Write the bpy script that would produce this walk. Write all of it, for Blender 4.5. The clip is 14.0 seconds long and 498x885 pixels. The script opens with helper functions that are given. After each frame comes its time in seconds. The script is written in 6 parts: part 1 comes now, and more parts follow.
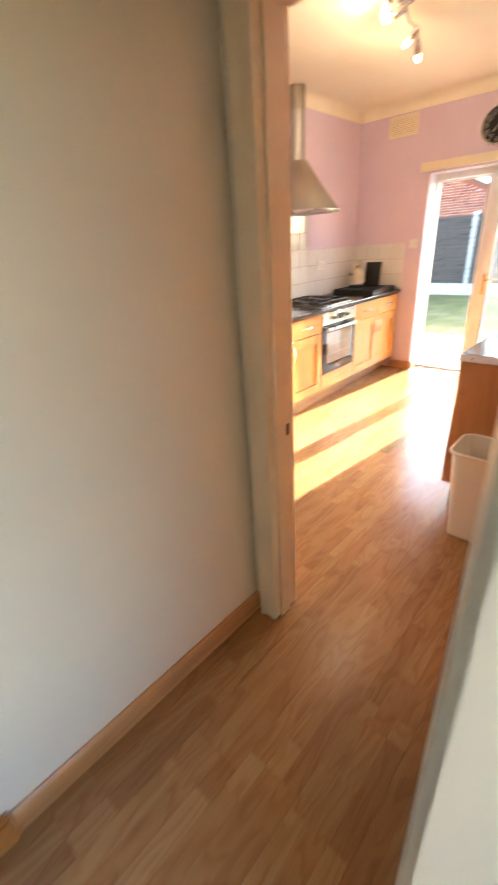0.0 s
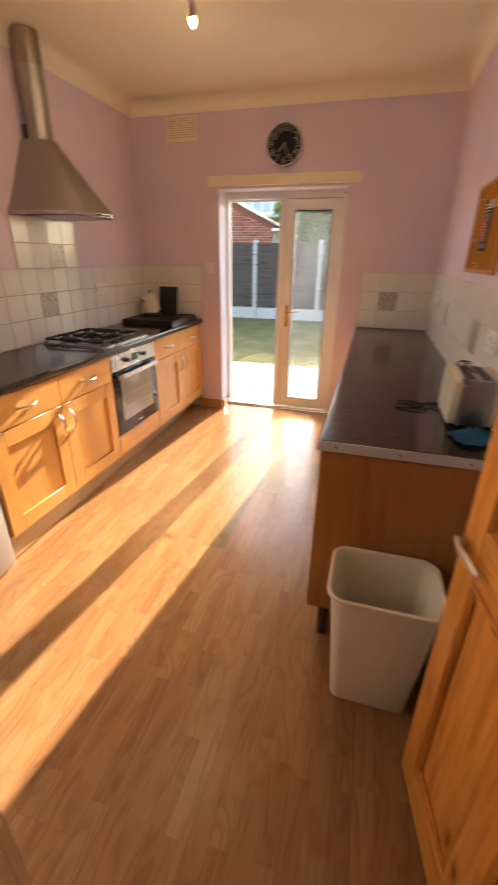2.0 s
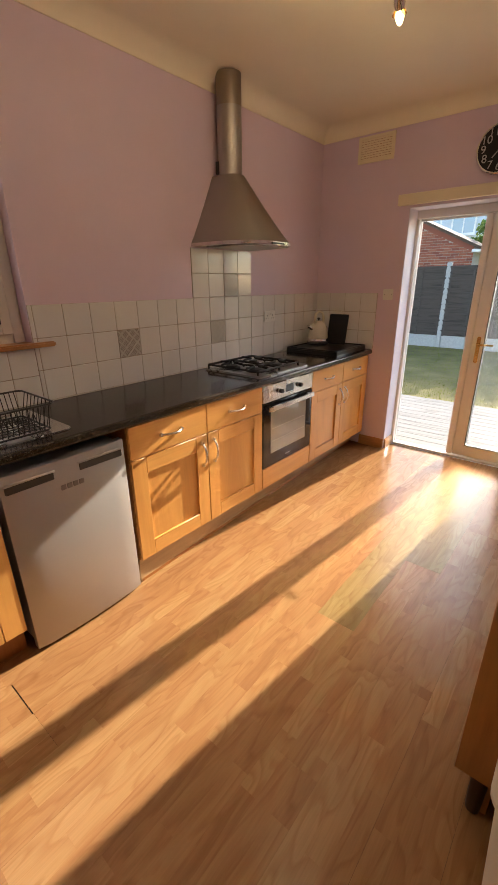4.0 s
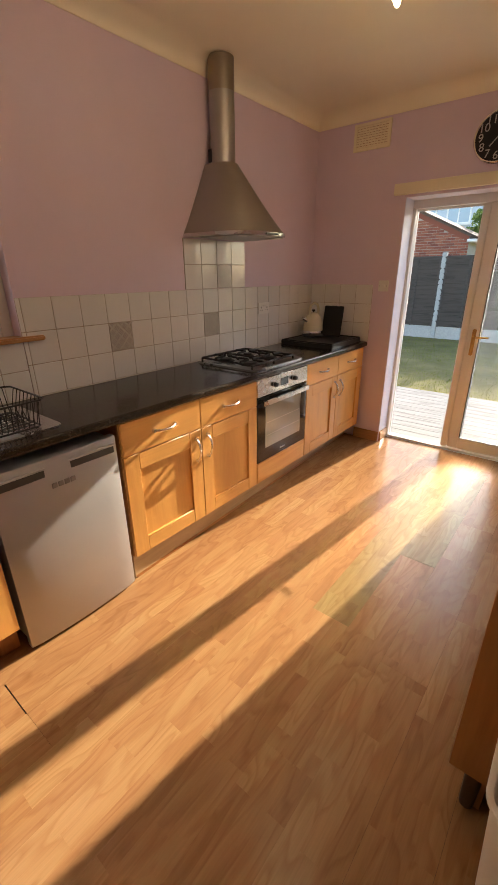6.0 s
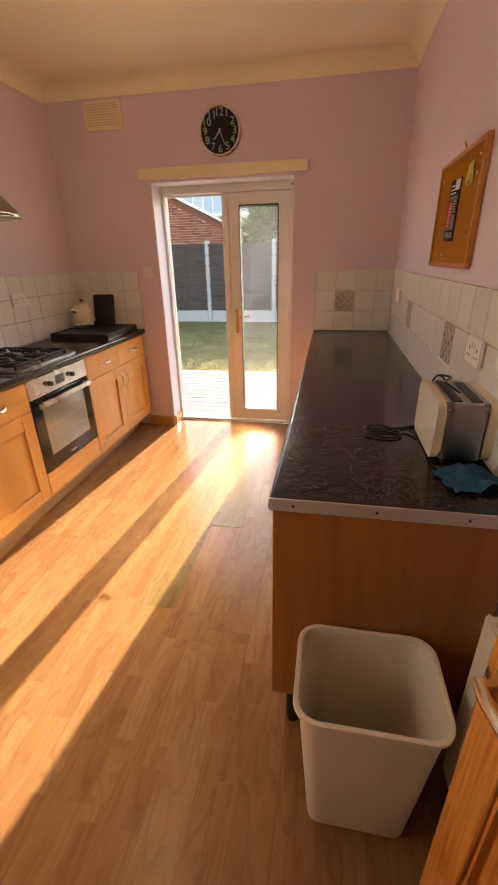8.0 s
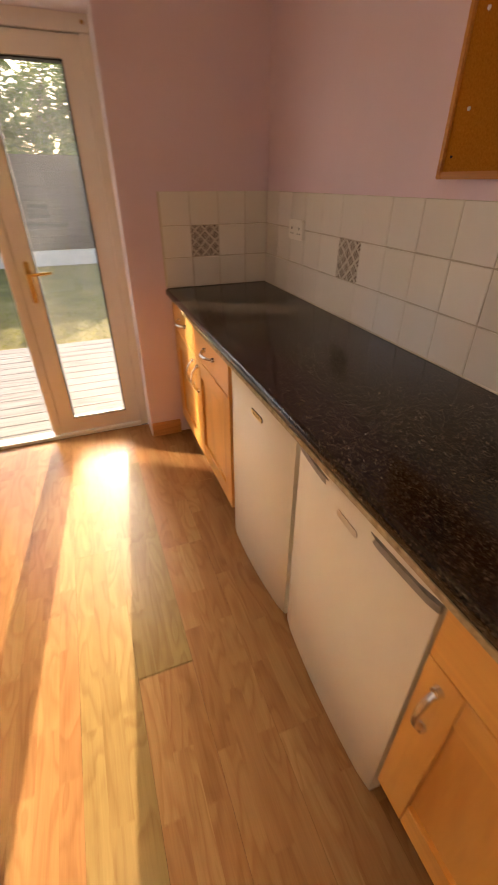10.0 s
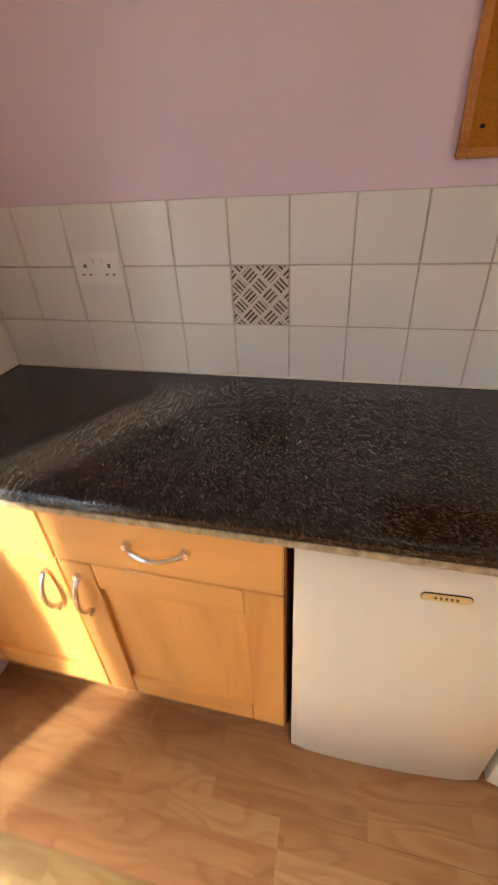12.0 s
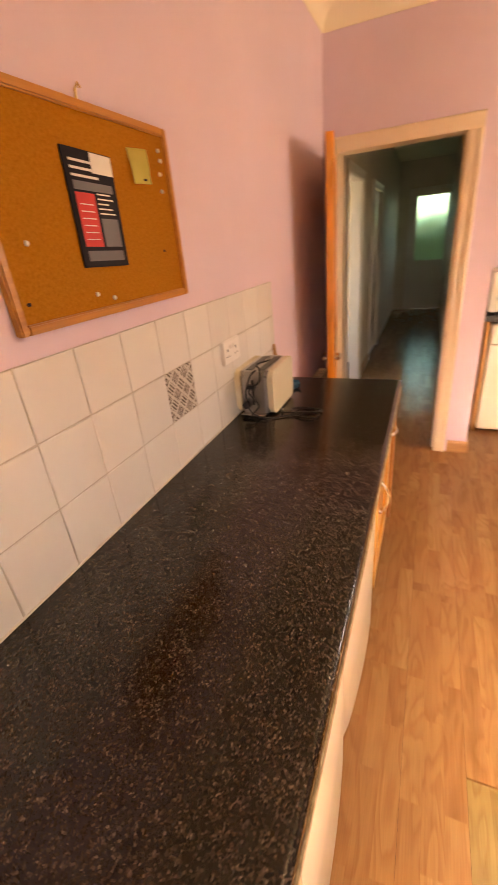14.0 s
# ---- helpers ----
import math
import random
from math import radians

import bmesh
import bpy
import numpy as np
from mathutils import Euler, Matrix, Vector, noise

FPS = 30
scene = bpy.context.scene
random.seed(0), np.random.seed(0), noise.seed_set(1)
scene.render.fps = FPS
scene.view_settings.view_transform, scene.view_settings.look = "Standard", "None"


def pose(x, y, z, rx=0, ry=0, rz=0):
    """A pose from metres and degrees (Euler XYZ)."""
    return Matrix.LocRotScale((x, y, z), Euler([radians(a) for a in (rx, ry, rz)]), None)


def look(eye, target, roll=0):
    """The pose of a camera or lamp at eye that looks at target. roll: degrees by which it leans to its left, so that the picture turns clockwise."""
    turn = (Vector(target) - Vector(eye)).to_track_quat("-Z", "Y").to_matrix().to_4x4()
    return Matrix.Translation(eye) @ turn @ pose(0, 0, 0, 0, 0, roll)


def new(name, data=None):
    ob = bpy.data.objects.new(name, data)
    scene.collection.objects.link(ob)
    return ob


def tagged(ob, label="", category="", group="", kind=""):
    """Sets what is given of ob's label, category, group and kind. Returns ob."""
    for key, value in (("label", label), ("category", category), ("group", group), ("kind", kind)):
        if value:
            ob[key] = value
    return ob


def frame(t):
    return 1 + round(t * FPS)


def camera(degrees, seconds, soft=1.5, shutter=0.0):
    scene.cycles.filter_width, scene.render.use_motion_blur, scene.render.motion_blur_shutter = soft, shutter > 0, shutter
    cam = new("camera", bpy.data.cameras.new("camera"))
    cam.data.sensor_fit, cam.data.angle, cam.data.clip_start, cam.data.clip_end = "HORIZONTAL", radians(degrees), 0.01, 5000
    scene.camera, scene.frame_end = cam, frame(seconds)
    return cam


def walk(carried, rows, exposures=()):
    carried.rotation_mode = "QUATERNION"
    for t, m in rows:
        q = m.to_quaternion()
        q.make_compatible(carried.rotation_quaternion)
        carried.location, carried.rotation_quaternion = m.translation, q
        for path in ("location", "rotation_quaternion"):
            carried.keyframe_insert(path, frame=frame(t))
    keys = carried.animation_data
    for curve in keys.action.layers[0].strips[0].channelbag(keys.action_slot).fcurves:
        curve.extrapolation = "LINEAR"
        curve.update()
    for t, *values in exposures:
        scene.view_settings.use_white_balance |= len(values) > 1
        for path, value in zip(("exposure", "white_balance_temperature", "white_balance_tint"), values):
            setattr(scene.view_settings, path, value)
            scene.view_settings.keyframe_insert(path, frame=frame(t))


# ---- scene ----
cam = camera(62.5, 14.0, soft=0.95, shutter=0.4)
PATH = [
    (0, (3.017, 0.127, 1.465), (1.767, 1.427, 0.6), -3.7),
    (0.3, (2.869, 0.27, 1.486), (1.87, 1.802, 0.677), -2.6),
    (0.7, (2.686, 0.478, 1.461), (1.948, 2.165, 0.682), -3.9),
    (1, (2.628, 0.625, 1.493), (2.098, 2.396, 0.729), -2.7),
    (1.5, (2.523, 0.802, 1.517), (2.291, 2.622, 0.721), 0.2),
    (2, (2.512, 1.069, 1.47), (2.017, 2.824, 0.649), 0.7),
    (2.5, (2.465, 1.257, 1.453), (1.473, 2.807, 0.671), 1.8),
    (4.8, (2.444, 1.409, 1.496), (1.242, 2.836, 0.774), -0.7),
    (5, (2.447, 1.412, 1.5), (1.266, 2.851, 0.768), -0.7),
    (5.5, (2.443, 1.419, 1.496), (1.281, 2.864, 0.745), -0.6),
    (6, (2.428, 1.423, 1.486), (1.264, 2.86, 0.723), -0.5),
    (6.5, (2.417, 1.442, 1.485), (1.31, 2.921, 0.717), -0.3),
    (7, (2.473, 1.484, 1.479), (1.574, 3.094, 0.706), -0.5),
    (7.5, (2.519, 1.454, 1.486), (1.948, 3.2, 0.695), -0.7),
    (7.7, (2.537, 1.438, 1.469), (2.067, 3.211, 0.672), -1.0),
    (9.8, (2.015, 2.505, 1.446), (2.464, 4.139, 0.385), -0.0),
    (10, (1.973, 2.632, 1.409), (2.58, 4.207, 0.334), 0.0),
    (10.5, (1.933, 2.964, 1.397), (2.881, 4.349, 0.309), 0.3),
    (11, (1.804, 3.29, 1.381), (3.116, 4.322, 0.28), 1.9),
    (11.5, (1.792, 3.608, 1.392), (3.303, 4.31, 0.287), 0.1),
    (12, (1.901, 3.925, 1.403), (3.524, 4.358, 0.318), -3.2),
    (12.2, (1.928, 4.015, 1.394), (3.602, 4.189, 0.313), -2.4),
    (12.5, (1.95, 4.115, 1.414), (3.589, 3.792, 0.315), -2.3),
    (12.8, (2.005, 4.146, 1.434), (3.587, 3.444, 0.431), -2.9),
    (13, (2.057, 4.138, 1.455), (3.557, 3.214, 0.508), -3.4),
    (13.5, (2.197, 4.195, 1.507), (3.389, 2.824, 0.67), -3.9),
    (14, (2.311, 4.282, 1.527), (3.058, 2.64, 0.662), -5.8),
]
EXPOSURES = [(0.0, 3.75, 6100, 9), (0.5, 3.28, 5350, 5), (1.0, 3.12, 5400, 3), (1.5, 2.75, 6500, 14), (2.0, 2.48, 6700, 12), (2.6, 2.18, 6200, 10), (5.0, 1.97, 6500, 9),
             (6.5, 1.95, 6500, 9), (7.6, 2.33, 7000, 15), (9.9, 1.95, 7900, 17), (10.5, 2.12, 7000, 13), (11.0, 2.33, 6500, 8), (12.0, 2.50, 6000, 9), (12.6, 2.68, 6200, 10), (13.0, 2.90, 6900, 12), (13.3, 3.08, 8400, 22), (14.0, 3.22, 8600, 24)]
SIDE_FILL = 0.35
SINK_FILL = 2.5
walk(cam, [(t, look(eye, target, roll)) for t, eye, target, roll in PATH],
     exposures=EXPOSURES)

# ---- world, sun, lamps ----
SUN_DIR = Vector((0.11, 1.0, 0.43)).normalized()       # towards the sun
world = bpy.data.worlds.new("sky")
scene.world = world
world.use_nodes = True
wn = world.node_tree.nodes
sky = wn.new("ShaderNodeTexSky")
sky.sky_type = "NISHITA"
sky.sun_disc = False
sky.sun_elevation = math.asin(SUN_DIR.z)
sky.sun_rotation = math.atan2(SUN_DIR.x, SUN_DIR.y)
world.node_tree.links.new(sky.outputs[0], wn["Background"].inputs[0])
wn["Background"].inputs[1].default_value = 0.15

sun_data = bpy.data.lights.new("sun", "SUN")
sun_data.energy, sun_data.angle, sun_data.color = 4.0, radians(0.55), (1.0, 0.9, 0.74)
sun = new("sun", sun_data)
sun.matrix_world = look(SUN_DIR * 30, (0, 0, 0))


# added lamp stands in for sunlight thrown indoors by the open outer leaf's glass
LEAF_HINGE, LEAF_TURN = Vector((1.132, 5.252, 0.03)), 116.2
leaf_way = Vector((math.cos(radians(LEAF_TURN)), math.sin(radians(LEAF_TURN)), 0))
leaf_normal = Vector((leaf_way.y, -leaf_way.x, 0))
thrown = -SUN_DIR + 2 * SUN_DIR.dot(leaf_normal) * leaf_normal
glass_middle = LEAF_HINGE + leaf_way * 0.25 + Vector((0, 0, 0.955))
gd = bpy.data.lights.new("leaf_glass_lamp", "AREA")
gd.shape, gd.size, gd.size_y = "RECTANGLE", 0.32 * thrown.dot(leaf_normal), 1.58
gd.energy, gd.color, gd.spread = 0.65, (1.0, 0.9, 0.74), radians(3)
new("leaf_glass_lamp", gd).matrix_world = look(glass_middle + thrown * 0.02, glass_middle + thrown)

# added fill lamp in the opening of the side room's made-up window
wd = bpy.data.lights.new("side_fill_lamp", "AREA")
wd.shape, wd.size, wd.size_y, wd.energy, wd.color = "RECTANGLE", 1.95, 1.75, SIDE_FILL, (1.0, 0.86, 0.68)
wl_ob = new("side_fill_lamp", wd)
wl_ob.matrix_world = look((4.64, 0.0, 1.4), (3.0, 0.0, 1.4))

# added lamp just outside the panes over the sink, boosting the window's skylight
kd = bpy.data.lights.new("sink_window_boost", "AREA")
kd.shape, kd.size, kd.size_y, kd.energy, kd.color = "RECTANGLE", 1.1, 1.0, SINK_FILL, (1.0, 0.86, 0.70)
new("sink_window_boost", kd).matrix_world = look((0.10, 1.73, 1.74), (2.0, 1.73, 1.60))

# ---- materials ----
def mat(name, color, rough=0.5, metal=0.0, **more):
    m = bpy.data.materials.new(name)
    m.use_nodes = True
    b = m.node_tree.nodes["Principled BSDF"]
    b.inputs["Base Color"].default_value = (*color, 1)
    b.inputs["Roughness"].default_value = rough
    b.inputs["Metallic"].default_value = metal
    for key, value in more.items():
        b.inputs[key.replace("_", " ")].default_value = value
    return m


def node(m, kind, **values):
    n = m.node_tree.nodes.new(kind)
    for key, value in values.items():
        n.inputs[key.replace("_", " ")].default_value = value
    return n


def link(m, a, b):
    m.node_tree.links.new(a, b)


def coords(m, scale, offset=True):
    """Object coordinates, scaled, shifted at random from object to object."""
    tc = node(m, "ShaderNodeTexCoord")
    mp = node(m, "ShaderNodeMapping")
    mp.inputs["Scale"].default_value = scale
    link(m, tc.outputs["Object"], mp.inputs["Vector"])
    if offset:
        oi = node(m, "ShaderNodeObjectInfo")
        mu = node(m, "ShaderNodeMath")
        mu.operation = "MULTIPLY"
        mu.inputs[1].default_value = 37.0
        link(m, oi.outputs["Random"], mu.inputs[0])
        co = node(m, "ShaderNodeCombineXYZ")
        for i in range(3):
            link(m, mu.outputs[0], co.inputs[i])
        link(m, co.outputs[0], mp.inputs["Location"])
    return mp.outputs["Vector"]


def ramp(m, source, stops):
    r = node(m, "ShaderNodeValToRGB")
    e = r.color_ramp.elements
    while len(e) < len(stops):
        e.new(0.5)
    for el, (p, c) in zip(e, stops):
        el.position, el.color = p, (*c, 1)
    link(m, source, r.inputs[0])
    return r.outputs[0]


def mix(m, a, b, fac, blend="MIX"):
    n = node(m, "ShaderNodeMix")
    n.data_type, n.blend_type = "RGBA", blend
    for source, i in ((fac, 0), (a, 6), (b, 7)):
        if isinstance(source, (int, float)):
            n.inputs[i].default_value = source
        elif isinstance(source, tuple):
            n.inputs[i].default_value = (*source, 1)
        else:
            link(m, source, n.inputs[i])
    return n.outputs[2]


def bump(m, source, strength, distance=0.01):
    b = node(m, "ShaderNodeBump", Strength=strength, Distance=distance)
    link(m, source, b.inputs["Height"])
    link(m, b.outputs[0], m.node_tree.nodes["Principled BSDF"].inputs["Normal"])


def base(m):
    return m.node_tree.nodes["Principled BSDF"].inputs["Base Color"]


def paint(name, color, rough=0.6, var=0.05, relief=0.12):
    m = mat(name, color, rough)
    v = coords(m, (1, 1, 1), False)
    n1 = node(m, "ShaderNodeTexNoise", Scale=1.7, Detail=4.0)
    n2 = node(m, "ShaderNodeTexNoise", Scale=260.0, Detail=2.0)
    link(m, v, n1.inputs["Vector"])
    link(m, v, n2.inputs["Vector"])
    dark = tuple(c * (1 - 2 * var) for c in color)
    link(m, ramp(m, n1.outputs[0], ((0.35, dark), (0.65, color))), base(m))
    bump(m, n2.outputs[0], relief, 0.002)
    return m


def wood(name, light, dark, axis, rough=0.4, knots=0.0, grain=1.0, coat=0.0, fine=0.25):
    """Wood with its grain along one axis of the object."""
    m = mat(name, light, rough)
    s = [10.0 * grain] * 3
    s[axis] = 1.1 * grain
    v = coords(m, s)
    n1 = node(m, "ShaderNodeTexNoise", Scale=1.0, Detail=5.0, Roughness=0.6, Distortion=1.3)
    link(m, v, n1.inputs["Vector"])
    s2 = [150.0] * 3
    s2[axis] = 5.0
    n2 = node(m, "ShaderNodeTexNoise", Scale=1.0, Detail=3.0)
    link(m, coords(m, s2), n2.inputs["Vector"])
    c = ramp(m, n1.outputs[0], ((0.3, dark), (0.5, light), (0.72, tuple(x * 1.12 for x in light))))
    c = mix(m, c, n2.outputs[0], fine, "OVERLAY")
    if knots:
        tk = node(m, "ShaderNodeTexCoord")
        sp = node(m, "ShaderNodeSeparateXYZ")
        link(m, tk.outputs["Object"], sp.inputs[0])
        ck = node(m, "ShaderNodeCombineXYZ")
        link(m, sp.outputs["XYZ"[axis]], ck.inputs[0])
        link(m, sp.outputs["XYZ"[2 - axis]], ck.inputs[1])
        mk = node(m, "ShaderNodeMapping")
        mk.inputs["Scale"].default_value = (2.1, 5.2, 1)
        link(m, ck.outputs[0], mk.inputs[0])
        ok = node(m, "ShaderNodeObjectInfo")
        mo = node(m, "ShaderNodeMath")
        mo.operation = "MULTIPLY"
        mo.inputs[1].default_value = 53.0
        link(m, ok.outputs["Random"], mo.inputs[0])
        link(m, mo.outputs[0], mk.inputs["Location"])
        vo = node(m, "ShaderNodeTexVoronoi", Scale=1.0, Randomness=1.0)
        vo.voronoi_dimensions = "2D"
        link(m, mk.outputs[0], vo.inputs["Vector"])
        n4 = node(m, "ShaderNodeTexNoise", Scale=1.0, Detail=4.0, Distortion=2.0)
        s4 = [55.0] * 3
        s4[axis] = 2.2
        link(m, coords(m, s4), n4.inputs["Vector"])
        c = mix(m, c, ramp(m, n4.outputs[0], ((0.35, (0.62, 0.46, 0.34)), (0.55, (1.08, 1.08, 1.08)))), 0.6, "MULTIPLY")
        k = ramp(m, vo.outputs["Distance"], ((0.03, (0.85, 0.85, 0.85)), (0.055, (0.45, 0.45, 0.45)), (0.12, (0, 0, 0))))
        c = mix(m, c, tuple(x * 0.38 for x in dark), k)
    link(m, c, base(m))
    if coat:
        m.node_tree.nodes["Principled BSDF"].inputs["Coat Weight"].default_value = coat
        m.node_tree.nodes["Principled BSDF"].inputs["Coat Roughness"].default_value = 0.2
    bump(m, n2.outputs[0], 0.08, 0.002)
    return m


def laminate(name, c1, c2, c3):
    """Three-strip laminate; the board lies along its own y."""
    m = mat(name, c1, 0.22, 0.0, Specular_IOR_Level=0.33)
    tc = node(m, "ShaderNodeTexCoord")
    sep = node(m, "ShaderNodeSeparateXYZ")
    link(m, tc.outputs["Object"], sep.inputs[0])
    oi = node(m, "ShaderNodeObjectInfo")
    mu = node(m, "ShaderNodeMath")
    mu.operation = "MULTIPLY_ADD"
    mu.inputs[1].default_value = 23.0
    link(m, oi.outputs["Random"], mu.inputs[0])
    link(m, sep.outputs["Y"], mu.inputs[2])
    co = node(m, "ShaderNodeCombineXYZ")
    link(m, mu.outputs[0], co.inputs[0])
    link(m, sep.outputs["X"], co.inputs[1])
    br = node(m, "ShaderNodeTexBrick", Scale=1.0, Brick_Width=0.41, Row_Height=0.0618, Mortar_Size=0.0003, Mortar_Smooth=0.6)
    br.inputs["Color1"].default_value = (0, 0, 0, 1)
    br.inputs["Color2"].default_value = (1, 1, 1, 1)
    br.inputs["Mortar"].default_value = (0.35, 0.35, 0.35, 1)
    br.offset, br.offset_frequency = 0.37, 2
    link(m, co.outputs[0], br.inputs["Vector"])
    # grain shifted from strip to strip
    add = node(m, "ShaderNodeVectorMath")
    add.operation = "ADD"
    sc = node(m, "ShaderNodeVectorMath")
    sc.operation = "SCALE"
    sc.inputs["Scale"].default_value = 7.0
    link(m, br.outputs["Color"], sc.inputs[0])
    link(m, co.outputs[0], add.inputs[0])
    link(m, sc.outputs[0], add.inputs[1])
    mp = node(m, "ShaderNodeMapping")
    mp.inputs["Scale"].default_value = (2.2, 22, 1)
    link(m, add.outputs[0], mp.inputs[0])
    n1 = node(m, "ShaderNodeTexNoise", Scale=1.0, Detail=6.0, Distortion=0.9, Roughness=0.62)
    link(m, mp.outputs[0], n1.inputs["Vector"])
    mp2 = node(m, "ShaderNodeMapping")
    mp2.inputs["Scale"].default_value = (9, 240, 1)
    link(m, add.outputs[0], mp2.inputs[0])
    n2 = node(m, "ShaderNodeTexNoise", Scale=1.0, Detail=2.0)
    link(m, mp2.outputs[0], n2.inputs["Vector"])
    tone = ramp(m, br.outputs["Color"], ((0.0, c1), (0.5, c2), (1.0, c3)))
    # nested arches of the flat-sawn grain
    mp3 = node(m, "ShaderNodeMapping")
    mp3.inputs["Scale"].default_value = (2.6, 11.0, 1)
    link(m, add.outputs[0], mp3.inputs[0])
    n3 = node(m, "ShaderNodeTexNoise", Scale=1.0, Detail=1.5, Distortion=0.5, Roughness=0.45)
    link(m, mp3.outputs[0], n3.inputs["Vector"])
    band = node(m, "ShaderNodeMath")
    band.operation = "MULTIPLY"
    band.inputs[1].default_value = 7.0
    link(m, n3.outputs[0], band.inputs[0])
    saw = node(m, "ShaderNodeMath")
    saw.operation = "FRACT"
    link(m, band.outputs[0], saw.inputs[0])
    arches = ramp(m, saw.outputs[0], ((0.0, (1.03, 1.02, 1.0)), (0.40, (1.0, 0.985, 0.96)), (0.84, (0.80, 0.70, 0.60)), (1.0, (0.99, 0.97, 0.94))))
    tone = mix(m, tone, arches, 0.60, "MULTIPLY")
    rings = ramp(m, n1.outputs[0], ((0.28, (0.80, 0.73, 0.66)), (0.42, (0.95, 0.93, 0.90)), (0.55, (1, 1, 1)), (0.75, (1.06, 1.06, 1.05))))
    c = mix(m, tone, rings, 0.9, "MULTIPLY")
    c = mix(m, c, n2.outputs[0], 0.12, "OVERLAY")
    link(m, c, base(m))
    bump(m, n2.outputs[0], 0.05, 0.001)
    return m


def granite(name):
    """Dark speckled laminate of the worktops."""
    m = mat(name, (0.02, 0.018, 0.017), 0.3)
    v = coords(m, (1, 1, 1), False)
    n1 = node(m, "ShaderNodeTexNoise", Scale=95.0, Detail=4.0, Roughness=0.7)
    n2 = node(m, "ShaderNodeTexVoronoi", Scale=330.0)
    n3 = node(m, "ShaderNodeTexNoise", Scale=38.0, Detail=4.0)
    for n in (n1, n2, n3):
        link(m, v, n.inputs["Vector"])
    c = ramp(m, n2.outputs["Color"], ((0.15, (0.007, 0.0058, 0.005)), (0.5, (0.024, 0.0195, 0.016)), (0.72, (0.050, 0.042, 0.035)), (0.92, (0.120, 0.105, 0.088))))
    c = mix(m, c, ramp(m, n1.outputs[0], ((0.40, (0.35, 0.31, 0.29)), (0.58, (1.2, 1.1, 1.0)))), 0.8, "MULTIPLY")
    c = mix(m, c, ramp(m, n3.outputs[0], ((0.32, (0.50, 0.47, 0.45)), (0.66, (1.12, 1.05, 1.0)))), 0.7, "MULTIPLY")
    link(m, c, base(m))
    link(m, ramp(m, n1.outputs[0], ((0.3, (0.11,) * 3), (0.7, (0.22,) * 3))), m.node_tree.nodes["Principled BSDF"].inputs["Roughness"])
    bump(m, n2.outputs["Distance"], 0.03, 0.001)
    return m


def glazed(name, color):
    """Glazed white wall tile, slightly uneven from tile to tile."""
    m = mat(name, color, 0.12)
    oi = node(m, "ShaderNodeObjectInfo")
    link(m, ramp(m, oi.outputs["Random"], ((0.0, tuple(c * 0.93 for c in color)), (1.0, color))), base(m))
    n = node(m, "ShaderNodeTexNoise", Scale=9.0, Detail=2.0)
    link(m, coords(m, (1, 1, 1)), n.inputs["Vector"])
    bump(m, n.outputs[0], 0.05, 0.01)
    return m


def woven(name):
    """Glazed tile with a printed basket weave of hatched squares."""
    m = mat(name, (0.7, 0.68, 0.64), 0.2)
    tc = node(m, "ShaderNodeTexCoord")
    mp = node(m, "ShaderNodeMapping")
    mp.inputs["Rotation"].default_value = (0, 0, radians(45))
    mp.inputs["Scale"].default_value = (1, 1, 0)
    link(m, tc.outputs["Object"], mp.inputs[0])
    sep = node(m, "ShaderNodeSeparateXYZ")
    link(m, mp.outputs[0], sep.inputs[0])
    size = 0.038

    def calc(op, a, b=None):
        n = node(m, "ShaderNodeMath")
        n.operation = op
        for i, v in enumerate((a, b)):
            if v is None:
                continue
            if isinstance(v, float):
                n.inputs[i].default_value = v
            else:
                link(m, v, n.inputs[i])
        return n.outputs[0]
    cell = []
    for axis in ("X", "Y"):
        u = calc("DIVIDE", sep.outputs[axis], size)
        cell.append((u, calc("ABSOLUTE", calc("SUBTRACT", calc("FRACT", u), 0.5))))
    inside = calc("MULTIPLY", calc("LESS_THAN", cell[0][1], 0.40), calc("LESS_THAN", cell[1][1], 0.40))
    flip = calc("GREATER_THAN", calc("FRACT", calc("MULTIPLY", calc("ADD", calc("FLOOR", cell[0][0]), calc("FLOOR", cell[1][0])), 0.5)), 0.25)
    lines = [calc("GREATER_THAN", calc("FRACT", calc("MULTIPLY", cell[i][0], 3.75)), 0.45) for i in (0, 1)]
    n1 = node(m, "ShaderNodeTexNoise", Scale=45.0, Detail=2.0)
    link(m, tc.outputs["Object"], n1.inputs["Vector"])
    plain = ramp(m, n1.outputs[0], ((0.35, (0.085, 0.066, 0.053)), (0.65, (0.19, 0.152, 0.128))))
    weave_a = mix(m, (0.60, 0.55, 0.50), plain, lines[0])
    weave_b = mix(m, (0.62, 0.57, 0.52), plain, lines[1])
    inner = mix(m, weave_a, weave_b, flip)
    link(m, mix(m, (0.62, 0.585, 0.53), inner, inside), base(m))
    return m


def cork(name):
    m = mat(name, (0.42, 0.21, 0.06), 0.95, 0.0, Specular_IOR_Level=0.1)
    v = coords(m, (1, 1, 1), False)
    n = node(m, "ShaderNodeTexNoise", Scale=160.0, Detail=4.0, Roughness=0.7)
    n2 = node(m, "ShaderNodeTexVoronoi", Scale=230.0)
    link(m, v, n.inputs["Vector"])
    link(m, v, n2.inputs["Vector"])
    c = ramp(m, n.outputs[0], ((0.3, (0.33, 0.125, 0.012)), (0.5, (0.41, 0.165, 0.018)), (0.7, (0.46, 0.195, 0.028))))
    link(m, c, base(m))
    bump(m, n2.outputs["Distance"], 0.12, 0.001)
    return m


